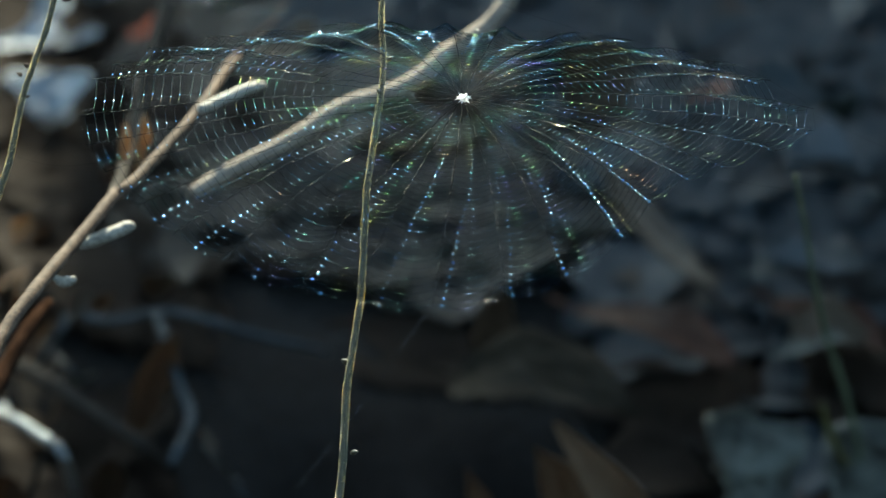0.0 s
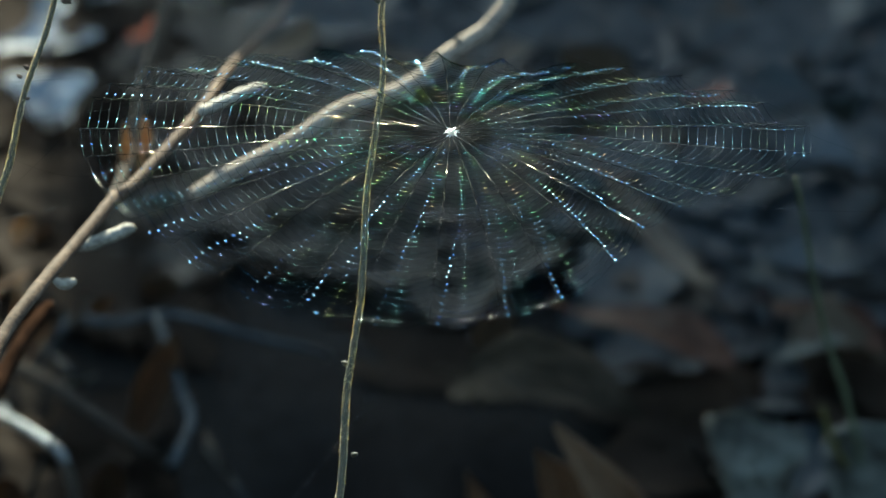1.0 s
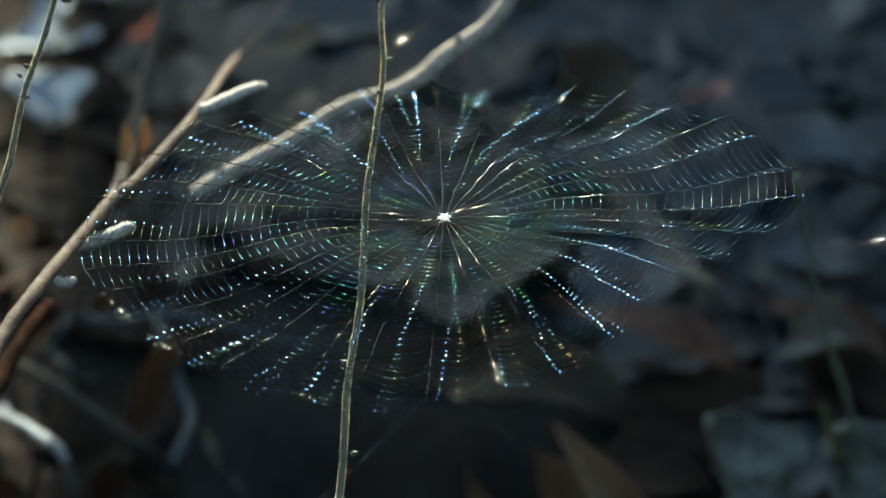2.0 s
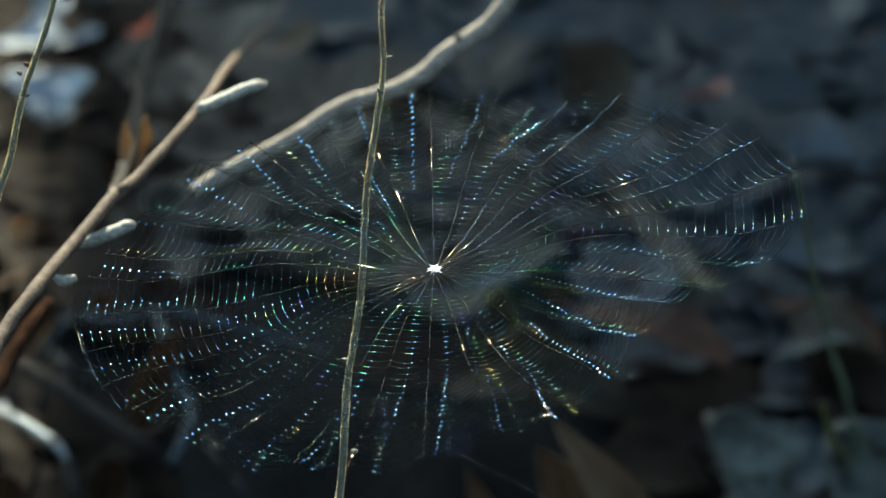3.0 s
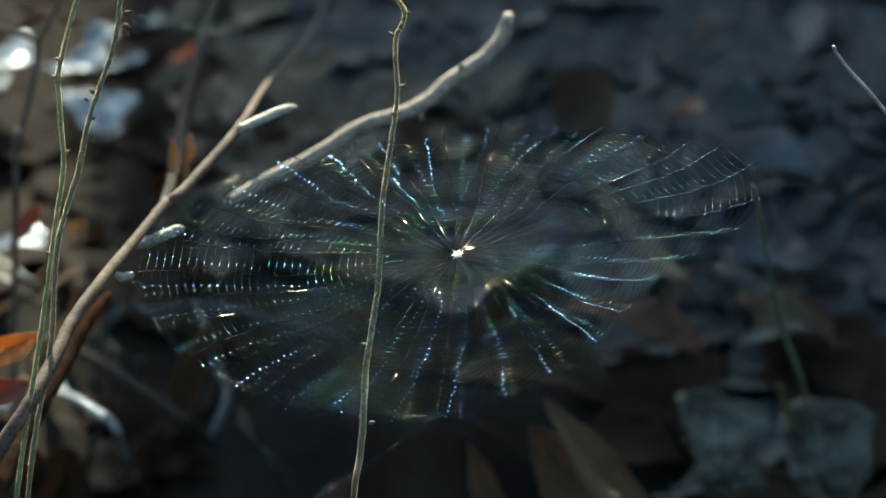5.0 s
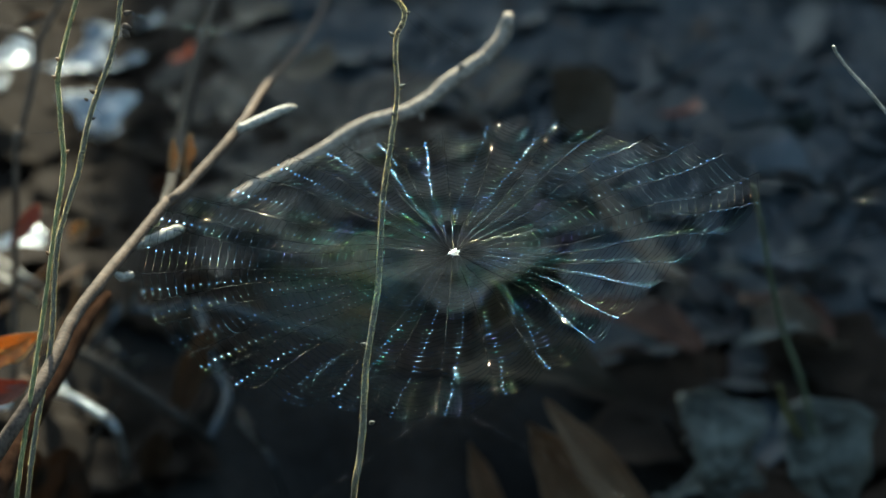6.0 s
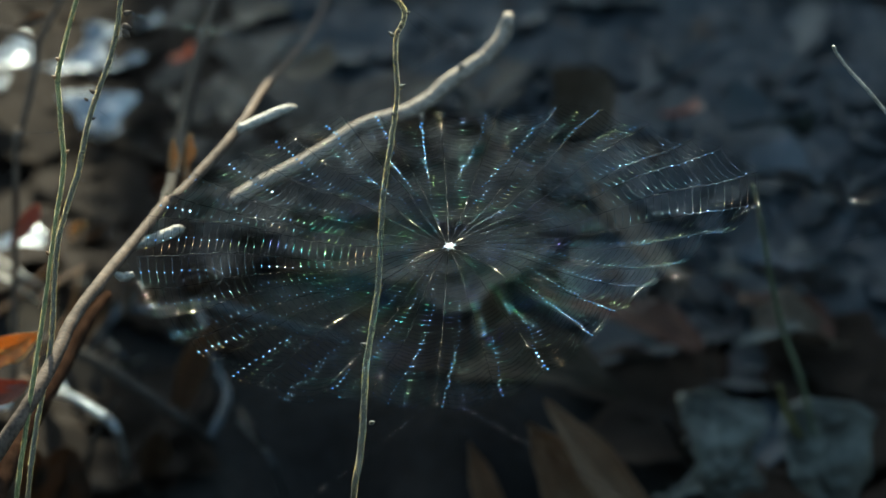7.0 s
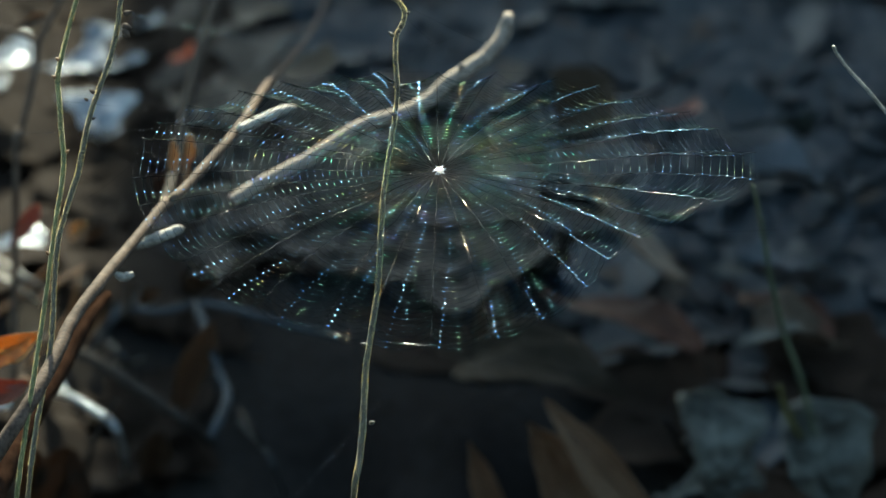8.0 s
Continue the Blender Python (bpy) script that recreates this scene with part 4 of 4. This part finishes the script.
    for k, (a, b, c) in enumerate((((-0.1016, 0.6228, 0.0011), (-0.0924, 0.5234, 0.0459), (-0.0824, 0.5665, 0.0012)), ((-0.1727, 0.7003, 0.0006), (-0.1571, 0.5985, 0.0457), (-0.1504, 0.6517, 0.0008)), ((0.0963, 0.9531, 0), (0.1162, 0.8914, 0.0438), (0.1439, 1.0107, 0)), ((0.05, 1.002, 0), (0.0157, 0.8542, 0.0441), (0.0039, 0.9585, 0)),
                                   ((-0.1934, 0.76, 0.0003), (-0.1729, 0.6663, 0.0452), (-0.1569, 0.7151, 0.0006)), ((0.159, 0.937, 0), (0.1711, 0.8914, 0.0438), (0.1962, 1.0301, 0)), ((-0.0534, 0.8469, 0), (-0.0337, 0.7764, 0.0445), (-0.0202, 0.8942, 0)))):
        add = plant("litter_twig", a, "thin dark dead twig lying across the litter", "twig", "litter twigs")
        add("stem", [a, b, c], [0.0013, 0.00115, 0.00065], BARK_GREY if k % 2 else BARK_DARK, rough=0.4, seed=k)


build_fallen()

# ---- the web ----
RAYS, BANDS, COILS, INNER = 32, 7, 35, 0.014
HOME = Vector((-0.0031, 0.0045, 0.4195))
rnd_web, rnd_kink = random.Random(11), random.Random(12)
ANGLES = [(i + rnd_web.uniform(-0.22, 0.22)) / RAYS * math.tau for i in range(RAYS)]
REACH = ((0, 0.126), (10, 0.13), (25, 0.124), (45, 0.12), (70, 0.119), (120, 0.12), (170, 0.123), (215, 0.122), (270, 0.121), (290, 0.113), (305, 0.103), (319, 0.09), (333, 0.093), (347, 0.105), (360, 0.126))
RIM = [float(np.interp(math.degrees(a) % 360, [q for q, _ in REACH], [q for _, q in REACH])) for a in ANGLES]
# the hub in the wind: seconds, millimetres to the side, millimetres up
HUB = [(0.0, 9.6, 56.2), (0.5, 7.1, 52.8), (0.8, 6.7, 48.2), (1.0, 5.6, 44.2), (1.2, 4.6, 39.9), (1.4, 4.1, 35.1), (1.6, 3.9, 28.8), (1.7, 3.9, 24.6), (2.0, 3.2, 11.0), (2.4, 2.1, -8.0), (2.8, 1.2, -15.4),
       (3.0, 0.0, -9.5), (3.2, 0.2, -5.7), (3.5, 0.2, -0.1), (3.8, 2.5, -0.1), (4.0, 4.8, -1.5), (4.2, 6.4, -3.4), (4.5, 6.7, -4.2), (4.7, 6.7, -3.1), (5.2, 6.2, -4.5), (5.8, 5.6, -6.4),
       (6.0, 5.1, -3.1), (6.2, 3.6, 1.7), (6.4, 3.1, 4.8), (6.8, 2.6, 3.0), (7.0, 3.3, -0.3), (7.2, 3.3, 1.7), (7.4, 2.2, 8.1), (7.5, 2.4, 13.7), (7.6, 0.6, 21.1), (7.8, 0.4, 30.7), (8.0, -0.7, 34.0)]
# how the sheet lies: seconds, its slope sideways and away, and how far its sides and its front and back hang below the hub, in millimetres
LIE = [(0.0, -0.035, -0.075, 8.0, 25.0), (1.0, -0.046, -0.09, 2.5, 20.5), (1.5, -0.022, -0.075, 0.0, 14.6), (2.2, 0.08, 0.0, 0.0, 3.0), (2.8, 0.165, 0.05, 0.0, -3.0), (3.0, 0.16, 0.049, 0.0, -1.0), (3.5, 0.135, 0.03, -3.0, 4.5),
       (4.0, 0.111, 0.01, -6.0, 6.5), (4.5, 0.14, 0.0, -10.0, 6.0), (5.8, 0.13, -0.005, -9.0, 4.5), (6.0, 0.115, -0.006, -8.0, 4.6), (6.5, 0.048, 0.008, -9.0, 9.0), (7.0, 0.087, 0.02, -9.0, 2.0), (7.5, 0.056, -0.03, -2.0, 6.0), (8.0, -0.016, -0.01, 2.0, 15.4)]
# the sheet's form in which its pieces are made
MADE = (0.003, 0.022, 0.03, -0.02, 0.0, 0.011)


def state(t):
    """How the web stands at a time: the hub's shift and height, two slopes and two sags, in metres."""
    hub = [float(np.interp(t, [q[0] for q in HUB], [q[k] for q in HUB])) for k in (1, 2)]
    lie = [float(np.interp(t, [q[0] for q in LIE], [q[k] for q in LIE])) for k in (1, 2, 3, 4)]
    return hub[0] / 1000, hub[1] / 1000, lie[0], lie[1], lie[2] / 1000, lie[3] / 1000


def surface(x, y, st, t):
    """A point of the web's sheet, in the web's space, for a place on its level disc."""
    shift, lift, aside, away, sag_x, sag_y = st
    r = math.hypot(x, y)
    q = r / 0.12
    slack = max(0.0, 1 - sag_y / 0.014)
    bow = 0.5 + 0.5 * q * q
    z = lift + aside * x + away * y - (sag_x * (x / 0.12) ** 2 + sag_y * (y / 0.12) ** 2) * bow - 0.0008 * math.exp(-r / 0.012)
    z -= 0.09 * slack * y * math.exp(-(r / 0.045) ** 2)
    gust = (0.0006 + 0.0016 * slack) * min(1, r / 0.04) if t >= 0 else 0
    z += gust * (math.sin(70 * x + 35 * y - 7.0 * t) + 0.6 * math.sin(-45 * x + 80 * y + 9.3 * t + 1.0))
    return Vector((x + shift * (1 - 0.7 * min(1, q * q)), y, z))


def sheet_frame(x, y, st, t):
    """The sheet's own frame at a place of the disc: along the ray, across it, and up from it."""
    a = math.atan2(y, x)
    e = 0.002
    o = surface(x, y, st, t)
    along = (surface(x + e * math.cos(a), y + e * math.sin(a), st, t) - surface(x - e * math.cos(a), y - e * math.sin(a), st, t)).normalized()
    across = surface(x - e * math.sin(a), y + e * math.cos(a), st, t) - surface(x + e * math.sin(a), y - e * math.cos(a), st, t)
    up = along.cross(across).normalized()
    across = up.cross(along)
    m = Matrix((along, across, up)).transposed().to_4x4()
    m.translation = o
    return m


def thread(lines, radius, home, sides=10):
    """Verts and faces of some threads, taken into the space of a piece."""
    verts, faces, inv = [], [], home.inverted()
    for line in lines:
        v, f = tube([inv @ q for q in line], [radius, radius], sides, closed=False)
        n = len(verts)
        verts += v
        faces += [tuple(k + n for k in face) for face in f]
    return verts, faces


def glint_beads(beads, home, level):
    """Tiny flattened beads along the spiral in place of the threads' glints, each lying a little askew."""
    verts, faces, inv = [], [], home.inverted()
    for at, way, size in beads:
        z = (level + Vector((rnd_web.gauss(0, 0.05), rnd_web.gauss(0, 0.05), 0))).normalized()
        y = z.cross(Vector((way.x, way.y, 0))).normalized()
        x = y.cross(z)
        n = len(verts)
        for ring, up in ((0.55, 0.25), (1.0, 0.0), (0.55, -0.4)):
            for k in range(8):
                a = k / 8 * math.tau
                verts.append(inv @ (at + (x * math.cos(a) * 1.15 + y * math.sin(a)) * size * ring + z * size * up))
        faces.append(tuple(n + k for k in range(8)))
        faces.append(tuple(n + 23 - k for k in range(8)))
        for b in (0, 8):
            for k in range(8):
                m = (k + 1) % 8
                faces.append((n + b + m, n + b + k, n + b + 8 + k, n + b + 8 + m))
    return verts, faces


LIFTED = [(p + q) / 2 for p, q in zip(state(0.3), state(8.0))]
SLACK = [(p + q) / 2 for p, q in zip(state(3.0), state(6.0))]


def build_web():
    root = empty("spider_web", HOME, "wide shimmering orb spider web slung nearly level between twigs", "spider web")
    pieces = []
    edges = [j / BANDS for j in range(BANDS + 1)]
    for i in range(RAYS):
        a0, a1 = ANGLES[i], ANGLES[(i + 1) % RAYS] + (math.tau if i == RAYS - 1 else 0)
        r0, r1 = RIM[i], RIM[(i + 1) % RAYS]
        for j in range(BANDS):
            lo, hi = edges[j], edges[j + 1]
            # the ray's own length of thread, in two pieces
            for half in (0, 1):
                first = 0.004 if j + half == 0 else INNER + (r0 - INNER) * (lo + (hi - lo) * half / 2)
                last = INNER + (r0 - INNER) * (lo + (hi - lo) * (half + 1) / 2)
                mid = (first + last) / 2
                home = sheet_frame(mid * math.cos(a0), mid * math.sin(a0), MADE, -1)
                line, kink = [], rnd_kink.gauss(0, 0.05)
                for k in range(5):
                    r = first + (last - first) * k / 4
                    line.append(surface(r * math.cos(a0), r * math.sin(a0), MADE, -1) + Vector((0, 0, kink * (r - mid))))
                v, f = thread([line], 0.00011, home, 12)
                ob = linked("radial_thread", v, f, SILK_RAY, root, sides=12)
                pieces.append((ob, mid * math.cos(a0), mid * math.sin(a0)))
            # the turns of the spiral between this ray and the next
            am, rm = (a0 + a1) / 2, INNER + ((r0 + r1) / 2 - INNER) * (lo + hi) / 2
            home = sheet_frame(rm * math.cos(am), rm * math.sin(am), MADE, -1)
            lines, beads = [], []
            full = 0.66 + 0.38 * smooth(-0.25, 0.3, noise.noise((rm * math.cos(am) * 30, rm * math.sin(am) * 30, 17)))
            per = COILS // BANDS
            taut = 0.035 + 0.16 * smooth(0.2, 0.75, (lo + hi) / 2 + 0.45 * noise.noise((rm * math.cos(am) * 26, rm * math.sin(am) * 26, 5)))
            for k in range(per):
                s = lo + (hi - lo) * (k + 0.5) / per
                p0 = Vector((math.cos(a0), math.sin(a0))) * (INNER + (r0 - INNER) * s)
                p1 = Vector((math.cos(a1), math.sin(a1))) * (INNER + (r1 - INNER) * (s + 1 / COILS / RAYS))
                wide = (p1 - p0).length
                sag = wide * taut * rnd_web.uniform(0.8, 1.1)
                line = []
                for n in range(9):
                    q = n / 8
                    p = p0.lerp(p1, q)
                    line.append(surface(p.x, p.y, MADE, -1) - Vector((0, 0, sag * 4 * q * (1 - q))))
                lines.append(line)
                # the beads painting the glints sit where the thread hangs lowest
                fall = surface(p1.x, p1.y, MADE, -1).z - surface(p0.x, p0.y, MADE, -1).z
                twist = (0.3 if math.cos(am) > 0 else 0.2) * math.sin(math.pi * (s - 0.5)) + 0.22 * (noise.noise((i * 1.7, s * 2.6, 4)) > 0.27)
                q = min(0.92, max(0.08, 0.5 - twist - fall / (8 * sag))) + rnd_web.uniform(-0.02, 0.02)
                p = p0.lerp(p1, q)
                beads.append((surface(p.x, p.y, MADE, -1) - Vector((0, 0, sag * 4 * q * (1 - q))), p1 - p0, (0.00013 + 0.00033 * s) * full))
            # these beads lie level, and so flash, with the sheet lifted, some with it slack
            at = (rm * math.cos(am), rm * math.sin(am))
            when = SLACK if noise.noise((at[0] * 20, at[1] * 20, 3)) > 0.2 else LIFTED
            set_home = sheet_frame(*at, when, -1)
            level = (home @ set_home.inverted()).to_3x3() @ Vector((0.01, -0.04, 1))
            v, f = glint_beads(beads, home, level)
            ob = tagged(linked("glint", v, f, SILK_GLINT, root), "tiny beads in place of glints along the spiral", kind="stuff")
            pieces.append((ob, rm * math.cos(am), rm * math.sin(am)))
            v, f = thread(lines, 0.00004 + 0.00004 * hi, home)
            ob = tagged(linked("spiral_silk", v, f, SILK_OUTER if taut > 0.12 else SILK_COIL, root, sides=10), "fine sticky spiral threads", kind="stuff")
            pieces.append((ob, rm * math.cos(am), rm * math.sin(am)))
        # the outer frame thread
        p0, p1 = Vector((math.cos(a0), math.sin(a0))) * r0, Vector((math.cos(a1), math.sin(a1))) * r1
        m = (p0 + p1) / 2
        home = sheet_frame(m.x, m.y, MADE, -1)
        v, f = thread([[surface(*p0.lerp(p1, q / 6), MADE, -1) for q in range(7)]], 0.00003, home, 12)
        pieces.append((linked("frame_thread", v, f, SILK_FRAME, root, sides=12), m.x, m.y))
    # the hub: a small knot of crossing threads
    home = sheet_frame(0.0005, 0, MADE, -1)
    lines = []
    for k in range(26):
        a, b = rnd_web.random() * math.tau, rnd_web.random() * math.tau
        ra, rb = rnd_web.uniform(0.0008, 0.003), rnd_web.uniform(0.0008, 0.003)
        o = home.translation
        lines.append([o + Vector((ra * math.cos(a), ra * math.sin(a), rnd_web.uniform(-0.001, 0.0015))), o + Vector((rnd_web.uniform(-0.001, 0.001), 0, rnd_web.uniform(-0.001, 0.002))),
                      o + Vector((rb * math.cos(b), rb * math.sin(b), rnd_web.uniform(-0.001, 0.0015)))])
    v, f = thread(lines, 0.0001, home, 8)
    pieces.append((linked("hub", v, f, SILK_HUB, root, "bright knot of white silk"), 0.0005, 0.0))
    return root, pieces


WEB, PIECES = build_web()
cam.data.dof.focus_object = WEB

# guy threads: where each holds to the web's rim (an angle) and to its twig
GUYS = [(8, (0.2, -0.006, 0.44)), (330, (0.2, -0.006, 0.44)), (117, (0.008, 0.195, 0.419)), (62, (-0.0203, 0.111, 0.4753)), (150, (-0.1446, 0.0721, 0.449)), (176, (-0.1585, 0.0443, 0.4095)), (200, (-0.1497, 0.0592, 0.4248)), (235, (-0.1469, 0.2495, 0.2503)), (268, (-0.071, -0.2, 0.405)), (272, (0.103, -0.205, 0.405))]


def guy_pose(angle, end, t):
    a = radians(angle)
    r = float(np.interp(angle, [math.degrees(x) for x in ANGLES], RIM)) * 0.995
    start = surface(r * math.cos(a), r * math.sin(a), state(t), t) + HOME
    m = (Vector(end) - start).to_track_quat("X", "Z").to_matrix().to_4x4()
    m.translation = start
    return m, (Vector(end) - start).length


def build_guys():
    made = []
    for angle, end in GUYS:
        _, length = guy_pose(angle, end, 3.5)
        line = [Vector((length * s / 12, 0, -0.02 * length * math.sin(math.pi * s / 12))) for s in range(13)]
        v, f = tube(line, [0.000035, 0.000035], 12, closed=False)
        made.append(tagged(linked("guy_thread", v, f, SILK_GUY, sides=12), "long taut silk thread tying the web to its twigs", "silk thread", "guy threads"))
    return made


GUY_OBJECTS = build_guys()


def build_strand():
    a, b = Vector((-0.1337, 0.1786, 0.4363)), Vector((-0.0221, 0.1475, 0.4311))
    line = [a.lerp(b, s / 20) - Vector((0, 0, 0.0025 * math.sin(math.pi * s / 20))) for s in range(21)]
    v, f = tube(line, [0.00007, 0.00004, 0.00003, 0.00002], 12, closed=False)
    tagged(linked("silk_strand", v, f, SILK_STRAND), "loose silk strand stretched between two twigs", "silk thread", "silk strands")
    for a, b in (((-0.188, 0.0671, 0.4395), (-0.1562, 0.0664, 0.4383)), ((-0.1504, 0.1547, 0.3914), (-0.0838, 0.0966, 0.4312)), ((-0.1589, 0.0497, 0.407), (-0.1286, 0.0297, 0.4224)), ((-0.0194, 0.1613, 0.4465), (-0.0054, 0.1457, 0.4383)), ((-0.1603, 0.0387, 0.3863), (-0.1405, 0.0109, 0.3979))):
        a, b = Vector(a), Vector(b)
        v, f = tube([a.lerp(b, k / 12) - Vector((0, 0, 0.0012 * math.sin(math.pi * k / 12))) for k in range(13)], [0.00005, 0.00005], 12, closed=False)
        tagged(linked("silk_strand", v, f, SILK_GUY, sides=12), "short fine silk strand caught between twigs", "silk thread", "silk strands")


build_strand()


def motions():
    times = [k * 0.25 for k in range(33)]
    states = [state(t) for t in times]
    for ob, x, y in PIECES:
        walk(ob, [(t, sheet_frame(x, y, st, t)) for t, st in zip(times, states)])
    for ob, (angle, end) in zip(GUY_OBJECTS, GUYS):
        walk(ob, [(t, guy_pose(angle, end, t)[0]) for t in times])


motions()
